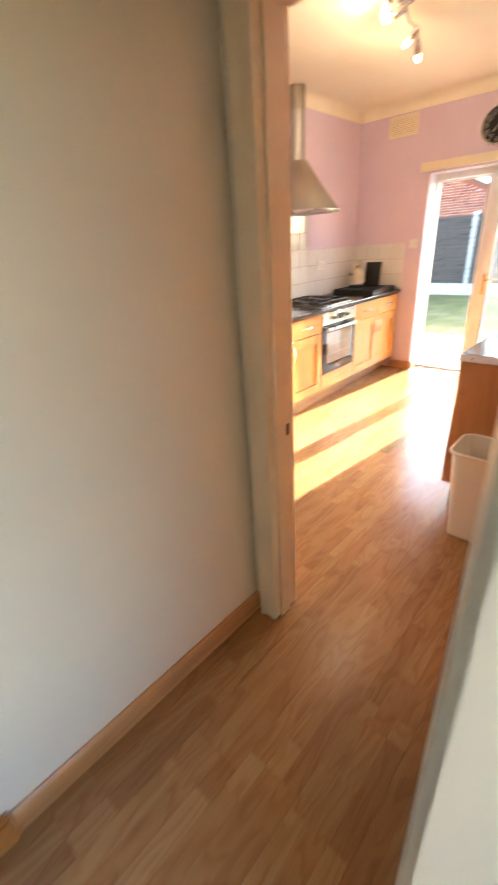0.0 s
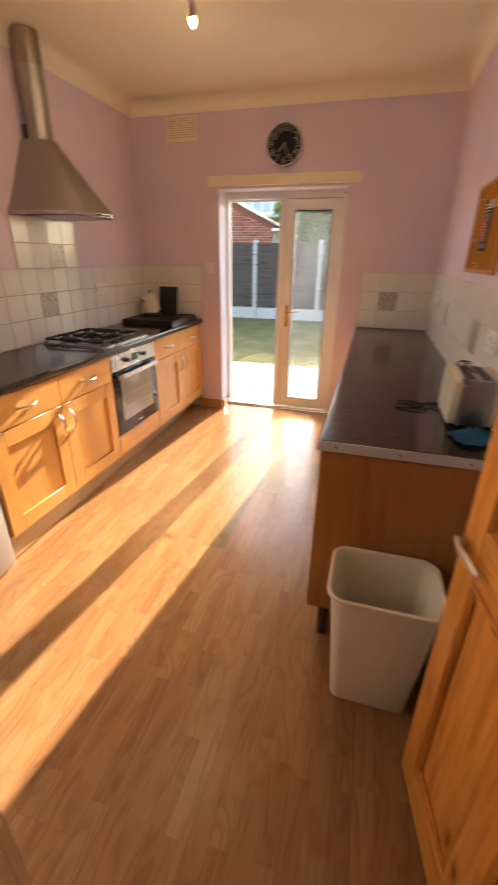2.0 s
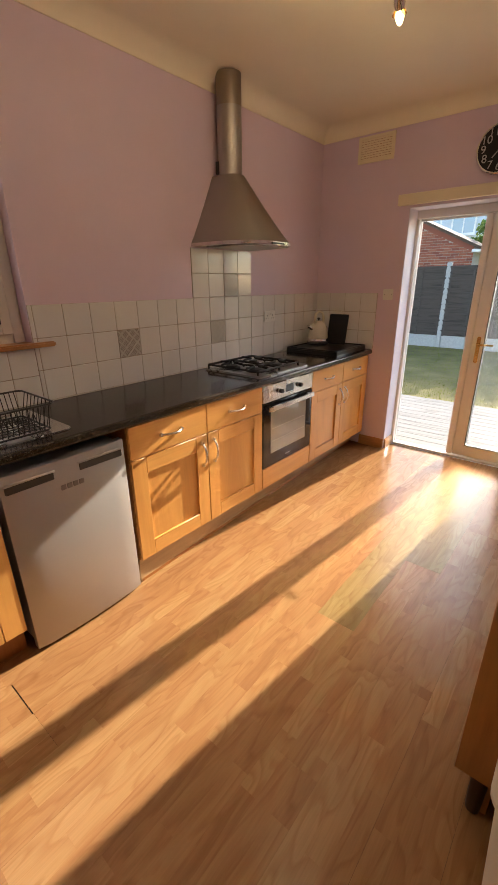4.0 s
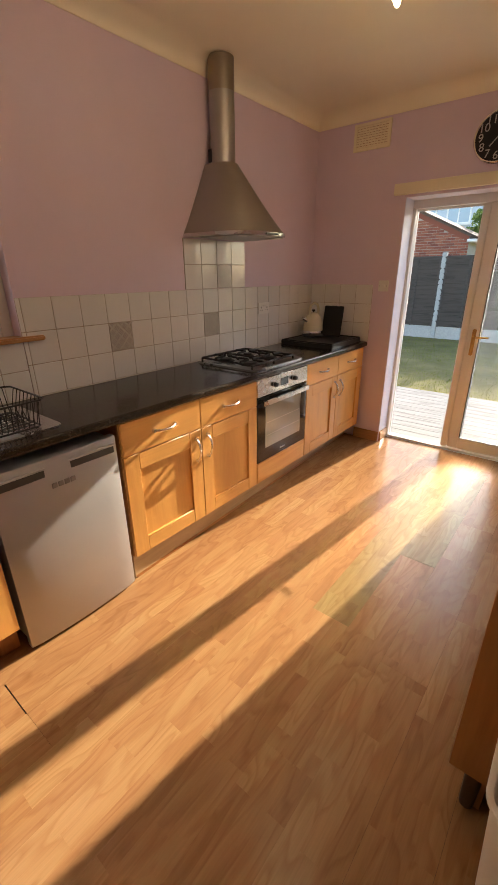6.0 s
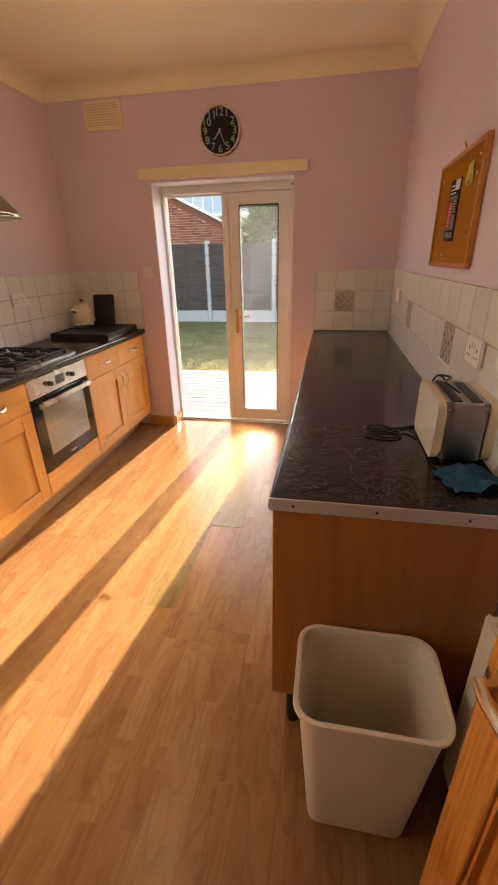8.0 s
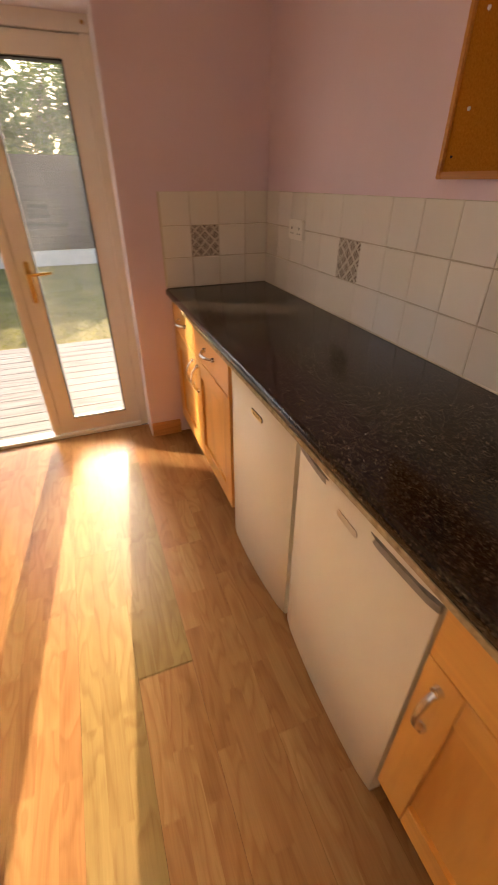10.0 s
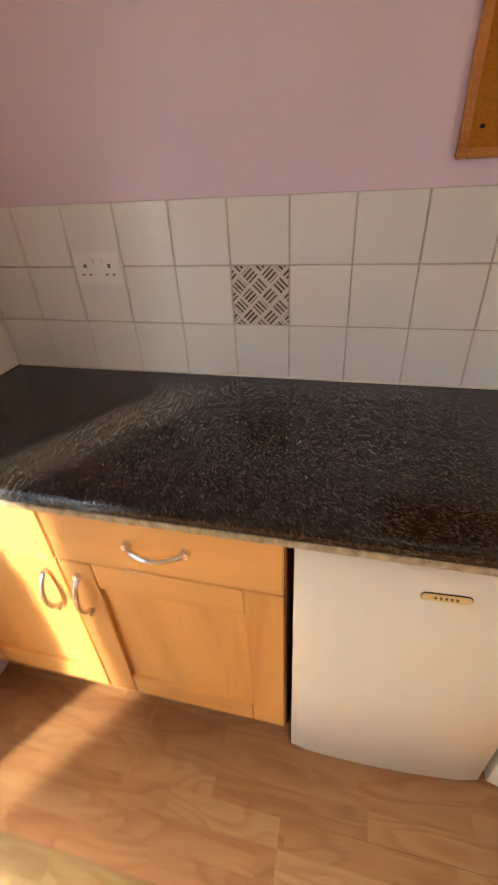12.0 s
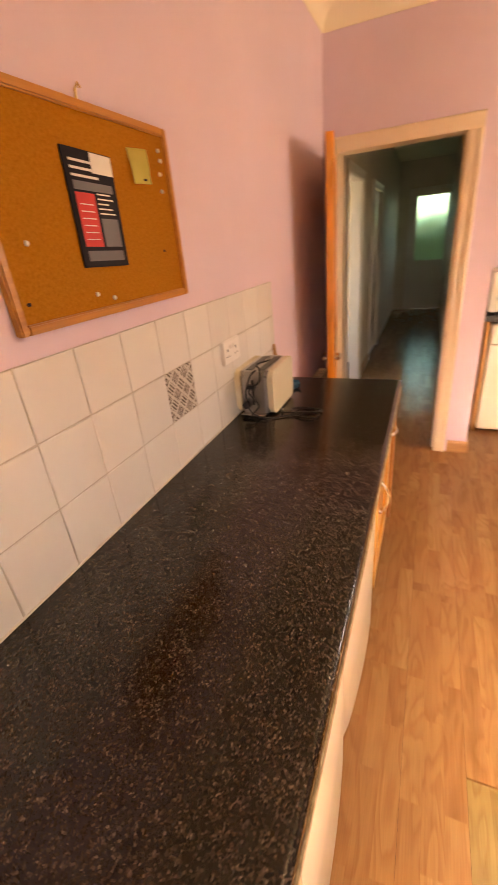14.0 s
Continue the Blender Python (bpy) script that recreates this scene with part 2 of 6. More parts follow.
def brushed(name, color, rough, axis=2, scratches=0.3):
    m = mat(name, color, rough, 1.0)
    s = [220.0] * 3
    s[axis] = 3.0
    n = node(m, "ShaderNodeTexNoise", Scale=1.0, Detail=3.0)
    link(m, coords(m, s, False), n.inputs["Vector"])
    n2 = node(m, "ShaderNodeTexNoise", Scale=4.0, Detail=4.0)
    link(m, coords(m, (1, 1, 1), False), n2.inputs["Vector"])
    lo = rough * (1 - scratches)
    hi = rough * (1 + scratches)
    link(m, ramp(m, n2.outputs[0], ((0.3, (lo,) * 3), (0.7, (hi,) * 3))), m.node_tree.nodes["Principled BSDF"].inputs["Roughness"])
    link(m, ramp(m, n2.outputs[0], ((0.3, tuple(c * 0.85 for c in color)), (0.7, color))), base(m))
    bump(m, n.outputs[0], 0.06, 0.001)
    return m


def speckled(name, colors, scale, rough, relief=0.3, dist=0.01):
    m = mat(name, colors[1], rough)
    v = coords(m, (1, 1, 1), True)
    n = node(m, "ShaderNodeTexNoise", Scale=scale, Detail=6.0, Roughness=0.7)
    link(m, v, n.inputs["Vector"])
    k = len(colors)
    link(m, ramp(m, n.outputs[0], tuple((0.3 + 0.4 * i / (k - 1), c) for i, c in enumerate(colors))), base(m))
    bump(m, n.outputs[0], relief, dist)
    return m


LILAC = paint("lilac_paint", (0.75, 0.605, 0.71), 0.55, 0.03)
CREAM = paint("cream_paint", (0.93, 0.85, 0.66), 0.6, 0.02)
HALL = paint("hall_paint", (0.68, 0.60, 0.48), 0.6, 0.03)
GLOSS_WHITE = paint("white_gloss_paint", (0.78, 0.74, 0.68), 0.3, 0.03, 0.05)
CREAM_GLOSS = paint("cream_gloss_paint", (0.82, 0.68, 0.50), 0.34, 0.04, 0.06)
IVORY = paint("ivory_paint", (0.88, 0.78, 0.57), 0.45, 0.03, 0.05)
UPVC = mat("white_plastic_frame", (0.80, 0.77, 0.73), 0.3)
BEECH_V = wood("beech_upright", (0.68, 0.345, 0.088), (0.58, 0.275, 0.062), 2, 0.34, grain=0.6, coat=0.15, fine=0.10)
BEECH_H = wood("beech_across", (0.68, 0.345, 0.088), (0.58, 0.275, 0.062), 0, 0.34, grain=0.6, coat=0.15, fine=0.10)
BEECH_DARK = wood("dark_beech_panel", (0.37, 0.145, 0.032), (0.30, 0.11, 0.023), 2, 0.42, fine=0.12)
# lighter than the other plinths: the sun on it is put into the colour
PLINTH = wood("sunlit_plinth_wood", (0.44, 0.28, 0.135), (0.34, 0.20, 0.09), 1, 0.5, fine=0.15)
SKIRT = wood("skirting_wood", (0.46, 0.23, 0.085), (0.36, 0.16, 0.055), 0, 0.35)
PINE_V = wood("pine_upright", (0.76, 0.31, 0.055), (0.54, 0.175, 0.024), 2, 0.25, knots=1.0, coat=0.35)
PINE_H = wood("pine_across", (0.76, 0.31, 0.055), (0.54, 0.175, 0.024), 0, 0.25, knots=1.0, coat=0.35)
OAK_TRIM = wood("oak_trim", (0.52, 0.22, 0.04), (0.40, 0.14, 0.025), 0, 0.35)
FLOOR = laminate("laminate", (0.275, 0.136, 0.056), (0.305, 0.158, 0.066), (0.34, 0.190, 0.083))
FLOOR_PALE = laminate("pale_laminate", (0.222, 0.142, 0.055), (0.236, 0.155, 0.061), (0.25, 0.168, 0.069))
GRANITE = granite("speckled_worktop")
TILE = glazed("white_glaze", (0.81, 0.79, 0.76))
WEAVE = woven("woven_pattern_glaze")
GROUT = speckled("brown_grout", ((0.34, 0.26, 0.19), (0.48, 0.40, 0.31)), 60, 0.9)
GROUT_PALE = speckled("pale_grout", ((0.50, 0.45, 0.38), (0.62, 0.57, 0.49)), 60, 0.9)
MORTAR = speckled("mortar", ((0.50, 0.46, 0.40), (0.60, 0.56, 0.50)), 40, 0.9)
CHROME = mat("chrome", (0.78, 0.76, 0.73), 0.12, 1.0)
NICKEL = brushed("satin_nickel", (0.82, 0.79, 0.74), 0.22)
STEEL = brushed("brushed_steel", (0.42, 0.395, 0.36), 0.40)
STEEL_LIGHT = brushed("hob_steel", (0.68, 0.66, 0.63), 0.25, 0)
# darker copy of the steel: the dark wall's reflection is in the colour
HOB_STEEL = brushed("hob_tray_dark_reflection", (0.40, 0.38, 0.36), 0.3, 0)
SILVER = mat("silver_paint", (0.46, 0.45, 0.44), 0.36, 0.55)
WHITE_ENAMEL = paint("white_enamel", (0.81, 0.76, 0.62), 0.25, 0.02, 0.03)
PLASTIC_WHITE = paint("white_plastic", (0.85, 0.77, 0.62), 0.4, 0.02, 0.05)
SOCKET = mat("socket_plastic", (0.80, 0.78, 0.74), 0.3)
BLACK = mat("black_plastic", (0.012, 0.012, 0.013), 0.35)
BLACK_GLOSS = mat("black_glass", (0.008, 0.008, 0.009), 0.06)
IRON = speckled("cast_iron", ((0.004, 0.004, 0.004), (0.010, 0.010, 0.010)), 200, 0.55, 0.2, 0.001)
DARK = mat("dark_gap", (0.02, 0.016, 0.012), 0.9)
ENAMEL_CREAM = mat("cream_enamel", (0.74, 0.66, 0.48), 0.22)
BRASS = mat("brass", (0.72, 0.50, 0.18), 0.22, 1.0)
CORK = cork("cork")
RED = mat("red_print", (0.62, 0.02, 0.015), 0.45)
INK = mat("dark_print", (0.014, 0.012, 0.018), 0.7, 0.0, Specular_IOR_Level=0.2)
GREY_PRINT = mat("grey_print", (0.14, 0.135, 0.15), 0.5)
PAPER = mat("white_paper", (0.78, 0.76, 0.72), 0.7)
NOTE = mat("yellow_paper", (0.92, 0.85, 0.24), 0.7)
WORN_EDGE = speckled("worn_edge", ((0.16, 0.12, 0.06), (0.38, 0.30, 0.17), (0.52, 0.43, 0.27)), 45, 0.8)
BRONZE = mat("dark_bronze", (0.10, 0.06, 0.035), 0.45, 0.8)
BLUE_CLOTH = speckled("blue_cloth", ((0.03, 0.16, 0.34), (0.06, 0.26, 0.46)), 40, 0.9)
# dark colour stands for the shade inside the silver fridge's grips
GRIP_DARK = mat("grip_shadow_grey", (0.045, 0.043, 0.04), 0.5)
BADGE_GREY = mat("badge_grey", (0.26, 0.25, 0.24), 0.45, 0.3)
RUBBER = mat("rubber", (0.03, 0.03, 0.03), 0.7)
GLASS = mat("clear_glass", (1, 1, 1), 0.0, 0.0, Transmission_Weight=1.0, IOR=1.45)


def translucent(m, share):
    """Thin leaves let part of the light through."""
    out = m.node_tree.nodes["Material Output"]
    pr = m.node_tree.nodes["Principled BSDF"]
    tr = node(m, "ShaderNodeBsdfTranslucent")
    link(m, base(m).links[0].from_socket, tr.inputs[0])
    mx = node(m, "ShaderNodeMixShader", Fac=share)
    link(m, pr.outputs[0], mx.inputs[1])
    link(m, tr.outputs[0], mx.inputs[2])
    link(m, mx.outputs[0], out.inputs[0])


def dusty(name, share):
    """Clear glass with a film of streaky dust."""
    m = mat(name, (1, 1, 1), 0.0, 0.0, Transmission_Weight=1.0, IOR=1.45)
    n = node(m, "ShaderNodeTexNoise", Scale=2.2, Detail=5.0, Distortion=0.6)
    link(m, coords(m, (1.6, 1, 0.8), False), n.inputs["Vector"])
    film = node(m, "ShaderNodeBsdfTranslucent")
    film.inputs[0].default_value = (0.9, 0.95, 1.0, 1)
    mx = node(m, "ShaderNodeMixShader")
    link(m, ramp(m, n.outputs[0], ((0.3, (share * 0.4,) * 3), (0.7, (share * 1.5,) * 3))), mx.inputs[0])
    link(m, m.node_tree.nodes["Principled BSDF"].outputs[0], mx.inputs[1])
    link(m, film.outputs[0], mx.inputs[2])
    link(m, mx.outputs[0], m.node_tree.nodes["Material Output"].inputs[0])
    return m


DUSTY = dusty("dusty_glass", 0.013)
WEATHERED = mat("weathered_glass", (1, 1, 1), 0.06, 0.0, Transmission_Weight=1.0, IOR=1.6)
# grey-blue base colour stands for the sky mirrored in the far panes
FAR_PANE = mat("far_pane_sky_reflection", (0.35, 0.42, 0.5), 0.1)
GOLD = mat("pale_badge_metal", (0.62, 0.54, 0.42), 0.35, 0.3)
BADGE_GOLD = mat("badge_gold", (0.72, 0.57, 0.24), 0.35, 0.25)
DARK_CHROME = mat("dark_chrome", (0.40, 0.38, 0.36), 0.28, 1.0)
GREY_GRIP = speckled("worn_grey_grip", ((0.20, 0.185, 0.15), (0.36, 0.33, 0.28)), 30, 0.5, 0.1)
# paler than the lilac wall: daylight on the reveal is put into the colour
REVEAL = paint("daylit_reveal_paint", (0.74, 0.69, 0.76), 0.5, 0.02)
OVEN_GLASS = mat("oven_glass", (0.30, 0.29, 0.27), 0.04, 0.0, IOR=1.9)
# green light from the foliage outside is put into the glass tint
FROSTED = mat("frosted_glass", (0.30, 0.50, 0.38), 0.35, 0.0, Transmission_Weight=0.95, IOR=1.3)
DECK = wood("weathered_deck", (0.25, 0.24, 0.222), (0.165, 0.155, 0.142), 0, 0.92)
DECK.node_tree.nodes["Principled BSDF"].inputs["Specular IOR Level"].default_value = 0.15
FENCE = wood("weathered_fence", (0.082, 0.066, 0.056), (0.040, 0.032, 0.027), 0, 0.9)
CONCRETE = speckled("concrete", ((0.36, 0.35, 0.33), (0.47, 0.46, 0.43)), 25, 0.9)
SOIL = speckled("lawn_ground", ((0.115, 0.095, 0.022), (0.18, 0.148, 0.038), (0.25, 0.20, 0.065)), 1.6, 0.95)
GRASS = speckled("grass_blades", ((0.15, 0.165, 0.022), (0.24, 0.24, 0.04), (0.32, 0.285, 0.075)), 2.5, 0.7, 0.0)
BRICK = mat("red_brick", (0.30, 0.09, 0.05), 0.85)
link(BRICK, ramp(BRICK, node(BRICK, "ShaderNodeNewGeometry").outputs["Random Per Island"],
     ((0.0, (0.20, 0.055, 0.035)), (0.5, (0.32, 0.10, 0.055)), (1.0, (0.38, 0.14, 0.08)))), base(BRICK))
ROOF_TILE = speckled("roof_tile", ((0.09, 0.06, 0.045), (0.19, 0.13, 0.095)), 8, 0.9)
RENDER_PALE = paint("pale_render", (0.58, 0.62, 0.68), 0.8)
LEAF = mat("leaf", (0.10, 0.16, 0.04), 0.5)
link(LEAF, ramp(LEAF, node(LEAF, "ShaderNodeNewGeometry").outputs["Random Per Island"],
     ((0.0, (0.05, 0.10, 0.02)), (0.6, (0.11, 0.17, 0.04)), (1.0, (0.22, 0.26, 0.07)))), base(LEAF))
translucent(LEAF, 0.45)
translucent(GRASS, 0.5)
BARK = speckled("bark", ((0.05, 0.035, 0.025), (0.12, 0.09, 0.06)), 20, 0.9)
BULB = bpy.data.materials.new("lit_bulb")
BULB.use_nodes = True
BULB.node_tree.nodes.remove(BULB.node_tree.nodes["Principled BSDF"])
em = BULB.node_tree.nodes.new("ShaderNodeEmission")
em.inputs[0].default_value, em.inputs[1].default_value = (1.0, 0.78, 0.46, 1), 5.0
BULB.node_tree.links.new(em.outputs[0], BULB.node_tree.nodes["Material Output"].inputs[0])
AMBER = mat("amber_glass", (0.85, 0.42, 0.12), 0.15, 0.0, Transmission_Weight=0.7)


# ---- builders ----
def bm_box(x0, x1, y0, y1, z0, z1, bevel=0.0, seg=1, bm=None):
    """A box, with all its edges bevelled if asked."""
    mine = bmesh.new()
    v = [mine.verts.new((x, y, z)) for z in (z0, z1) for y in (y0, y1) for x in (x0, x1)]
    for f in ((0, 2, 3, 1), (4, 5, 7, 6), (0, 1, 5, 4), (2, 6, 7, 3), (0, 4, 6, 2), (1, 3, 7, 5)):
        mine.faces.new([v[i] for i in f])
    if bevel:
        bmesh.ops.bevel(mine, geom=mine.edges[:], offset=bevel, segments=seg, affect="EDGES", clamp_overlap=True)
    return mine if bm is None else join(bm, mine)


def join(bm, other, m=None):
    """Adds other, moved by m, to bm."""
    if m is not None:
        bmesh.ops.transform(other, matrix=m, verts=other.verts[:])
    tmp = bpy.data.meshes.new("tmp")
    other.to_mesh(tmp)
    other.free()
    bm.from_mesh(tmp)
    bpy.data.meshes.remove(tmp)
    return bm


def boxes(*rows, bevel=0.0, seg=1):
    bm = bmesh.new()
    for r in rows:
        bm_box(*r, bevel=bevel, seg=seg, bm=bm)
    return bm


def bm_cyl(r0, r1, z0, z1, n=24, m=None, caps=True):
    bm = bmesh.new()
    bmesh.ops.create_cone(bm, cap_ends=caps, segments=n, radius1=r0, radius2=r1, depth=z1 - z0,
                          matrix=Matrix.Translation((0, 0, (z0 + z1) / 2)))
    if m is not None:
        bmesh.ops.transform(bm, matrix=m, verts=bm.verts[:])
    return bm


def bm_lathe(profile, n=32):
    """Turns a profile of (radius, height) round z."""
    bm = bmesh.new()
    rings = []
    for r, z in profile:
        rings.append([bm.verts.new((r * math.cos(a), r * math.sin(a), z)) for a in (2 * math.pi * i / n for i in range(n))])
    for a, b in zip(rings, rings[1:]):
        for i in range(n):
            j = (i + 1) % n
            bm.faces.new((a[i], a[j], b[j], b[i]))
    bmesh.ops.remove_doubles(bm, verts=bm.verts[:], dist=1e-5)
    return bm


def bm_tube(points, r, n=8, closed=False):
    """A round bar along points."""
    bm = bmesh.new()
    pts = [Vector(p) for p in points]
    rings = []
    up = None
    for i, p in enumerate(pts):
        a = pts[i - 1] if i or closed else p
        b = pts[(i + 1) % len(pts)] if i + 1 < len(pts) or closed else p
        d = (b - a).normalized()
        if up is None:
            up = d.orthogonal().normalized()
        up = (up - d * up.dot(d)).normalized()
        side = d.cross(up)
        rings.append([bm.verts.new(p + (up * math.cos(t) + side * math.sin(t)) * r) for t in (2 * math.pi * k / n for k in range(n))])
    pairs = list(zip(rings, rings[1:])) + ([(rings[-1], rings[0])] if closed else [])
    for a, b in pairs:
        for k in range(n):
            bm.faces.new((a[k], a[(k + 1) % n], b[(k + 1) % n], b[k]))
    if not closed:
        bm.faces.new(rings[0][::-1])
        bm.faces.new(rings[-1])
    return bm


def bm_sweep(profile, m, length):
    """Extrudes a closed profile of (across, up) along local x, from 0 to length, moved by m."""
    bm = bmesh.new()
    a = [bm.verts.new((0, p, q)) for p, q in profile]
    b = [bm.verts.new((length, p, q)) for p, q in profile]
    n = len(profile)
    for i in range(n):
        bm.faces.new((a[i], a[(i + 1) % n], b[(i + 1) % n], b[i]))
    bm.faces.new(a[::-1])
    bm.faces.new(b)
    bmesh.ops.transform(bm, matrix=m, verts=bm.verts[:])
    return bm


def bm_round_slab(x0, x1, y0, y1, z0, z1, r, n=6, edge=0.0):
    """A slab whose upright corners are rounded."""
    bm = bmesh.new()
    ring = []
    for cx, cy, a0 in ((x1 - r, y1 - r, 0), (x0 + r, y1 - r, 90), (x0 + r, y0 + r, 180), (x1 - r, y0 + r, 270)):
        for i in range(n + 1):
            a = radians(a0 + 90 * i / n)
            ring.append((cx + r * math.cos(a), cy + r * math.sin(a)))
    lo = [bm.verts.new((x, y, z0)) for x, y in ring]
    hi = [bm.verts.new((x, y, z1)) for x, y in ring]
    k = len(ring)
    for i in range(k):
        bm.faces.new((lo[i], lo[(i + 1) % k], hi[(i + 1) % k], hi[i]))
    bm.faces.new(lo[::-1])
    top = bm.faces.new(hi)
    if edge:
        bmesh.ops.bevel(bm, geom=list(top.edges), offset=edge, segments=2, affect="EDGES")
    return bm


def mesh_of(name, bm, material, smooth=40):
    bmesh.ops.recalc_face_normals(bm, faces=bm.faces[:])
    me = bpy.data.meshes.new(name)
    bm.to_mesh(me)
    bm.free()
    me.materials.append(material)
    if smooth:
        me.shade_smooth()
        me.set_sharp_from_angle(angle=radians(smooth))
    return me


def part(name, bm, material, parent, label="", smooth=40):
    """One mesh object under a thing or under a part, in the parent's own coordinates."""
    ob = new(name, mesh_of(name, bm, material, smooth))
    ob.parent = parent
    return tagged(ob, label)


def thing(name, m, label, category, group="", kind=""):
    ob = new(name)
    ob.empty_display_size = 0.05
    ob.matrix_world = m
    return tagged(ob, label, category, group, kind)


def solid(name, bm, material, label="", category="", kind="", group="", m=None, smooth=40):
    ob = new(name, mesh_of(name, bm, material, smooth))
    if m is not None:
        ob.matrix_world = m
    return tagged(ob, label, category, group, kind)


def arc(p, q, out, n=8):
    """Points of a bow from p to q that stands out by the vector out."""
    p, q, out = Vector(p), Vector(q), Vector(out)
    return [p.lerp(q, i / n) + out * math.sin(math.pi * i / n) ** 0.6 for i in range(n + 1)]


def letters(text, size, material, parent, m, name="lettering", depth=0.0005):
    cu = bpy.data.curves.new(name, "FONT")
    cu.body, cu.size, cu.extrude, cu.align_x, cu.align_y = text, size, depth, "CENTER", "CENTER"
    tmp = new(name, cu)
    me = bpy.data.meshes.new_from_object(tmp.evaluated_get(bpy.context.evaluated_depsgraph_get()))
    bpy.data.objects.remove(tmp)
    me.materials.append(material)
    ob = new(name, me)
    ob.parent = parent
    ob.matrix_local = m
    return ob


# ---- structure ----
XL, XR, YB, YN = 0.305, 2.995, 5.0, 0.2        # kitchen: left, right, back and near walls
YS, XP, XH = 1.22, 1.962, 2.073                 # doorway wall's kitchen face; partition's two faces
YH, YE = 1.10, -5.3                            # doorway wall's hall face; far end of the hall
ZC, ZV = 2.65, 2.56                            # ceiling, foot of the coving
LEFT, RIGHT = 90, -90                          # turn of things that stand with their back to a side wall

WX0, WX1, WZ = 1.10, 2.215, 2.015              # garden door opening
NY0, NY1, NZ0, NZ1 = 1.15, 2.31, 1.20, 2.28    # side window opening

wall_back = solid("wall_back", boxes((XL - 0.3, WX0, YB, YB + 0.28, -0.1, 2.75), (WX1, XR + 0.3, YB, YB + 0.28, -0.1, 2.75),
                                     (WX0, WX1, YB, YB + 0.28, WZ, 2.75)), LILAC, "lilac painted plaster wall with a garden door", "wall", "structure")
wall_left = solid("wall_left", boxes((XL - 0.28, XL, YN - 0.12, NY0, -0.1, 2.75), (XL - 0.28, XL, NY1, YB, -0.1, 2.75),
                                     (XL - 0.28, XL, NY0, NY1, -0.1, NZ0), (XL - 0.28, XL, NY0, NY1, NZ1, 2.75)),
                  LILAC, "lilac painted plaster wall with a window", "wall", "structure")
wall_right = solid("wall_right", boxes((XR, XR + 0.12, YS, YB, -0.1, 2.75)), LILAC, "lilac painted plaster wall", "wall", "structure")
wall_near = solid("wall_near", boxes((XL, XP, YN - 0.12, YN, -0.1, 2.75)), LILAC, "lilac painted plaster wall", "wall", "structure")
DX0, DX1, DZ = 2.185, 2.895, 1.985             # inner doorway
wall_doorway = solid("wall_doorway", boxes((XP + 0.002, DX0 - 0.025, YH + 0.06, YS, -0.1, 2.75), (DX1 + 0.025, XR, YH + 0.06, YS, -0.1, 2.75),
                                           (DX0 - 0.025, DX1 + 0.025, YH + 0.06, YS, DZ + 0.025, 2.75)),
                     LILAC, "lilac painted wall around the inner doorway", "wall", "structure")
wall_doorway_hall = solid("wall_doorway_hall", boxes((XH, DX0 - 0.025, YH, YH + 0.06, -0.1, 2.75), (DX1 + 0.025, XR, YH, YH + 0.06, -0.1, 2.75),
                                                     (DX0 - 0.025, DX1 + 0.025, YH, YH + 0.06, DZ + 0.025, 2.75)),
                          HALL, "beige painted wall around the inner doorway", "wall", "structure")
wall_partition = solid("wall_partition", boxes((XP, XP + 0.055, YN, YH + 0.06, -0.1, 2.75)), LILAC, "lilac painted partition wall", "wall", "structure")
wall_hall_left = solid("wall_hall_left", boxes((XP + 0.055, XH, YE, YH, -0.1, 2.75)), HALL, "beige painted hall wall", "wall", "structure")
SY0, SY1 = -0.46, 0.34                         # side room doorway in the hall
wall_hall_right = solid("wall_hall_right", boxes((XR, XR + 0.1, SY1, YH + 0.12, -0.1, 2.75), (XR, XR + 0.1, -1.36, SY0, -0.1, 2.75),
                                                 (XR, XR + 0.1, SY0, SY1, 2.0, 2.75), (XR, XR + 0.1, -2.14, -1.36, 2.0, 2.75),
                                                 (XR, XR + 0.1, YE, -2.14, -0.1, 2.75)),
                        HALL, "beige painted hall wall with doorways", "wall", "structure")
wall_hall_end = solid("wall_hall_end", boxes((XP, 2.02, YE - 0.12, YE, -0.1, 2.75), (2.80, XR + 0.1, YE - 0.12, YE, -0.1, 2.75),
                                             (2.02, 2.80, YE - 0.12, YE, 2.2, 2.75)), HALL, "beige painted hall end wall", "wall", "structure")
# unseen room; its window opening is added to let light into the hall
wall_side_room = solid("wall_side_room", boxes((4.6, 4.7, -1.3, -1.0, -0.1, 2.75), (4.6, 4.7, 1.0, 1.3, -0.1, 2.75), (4.6, 4.7, -1.0, 1.0, -0.1, 0.5), (4.6, 4.7, -1.0, 1.0, 2.3, 2.75), (XR + 0.1, 4.6, 1.2, 1.3, -0.1, 2.75),
                                               (XR + 0.1, 4.6, -1.3, -1.2, -0.1, 2.75)), HALL, "plain beige walls of the unseen side room, with an added window opening", "wall", "structure")
ceiling = solid("ceiling", boxes((XL - 0.28, XR + 0.12, YN - 0.12, YB + 0.28, ZC, ZC + 0.1), (XP, 4.7, YE - 0.12, YN - 0.12, ZC, ZC + 0.1),
                                 (XR + 0.12, 4.7, YN - 0.12, 1.3, ZC, ZC + 0.1)), CREAM, "cream painted ceiling", "ceiling", "structure")

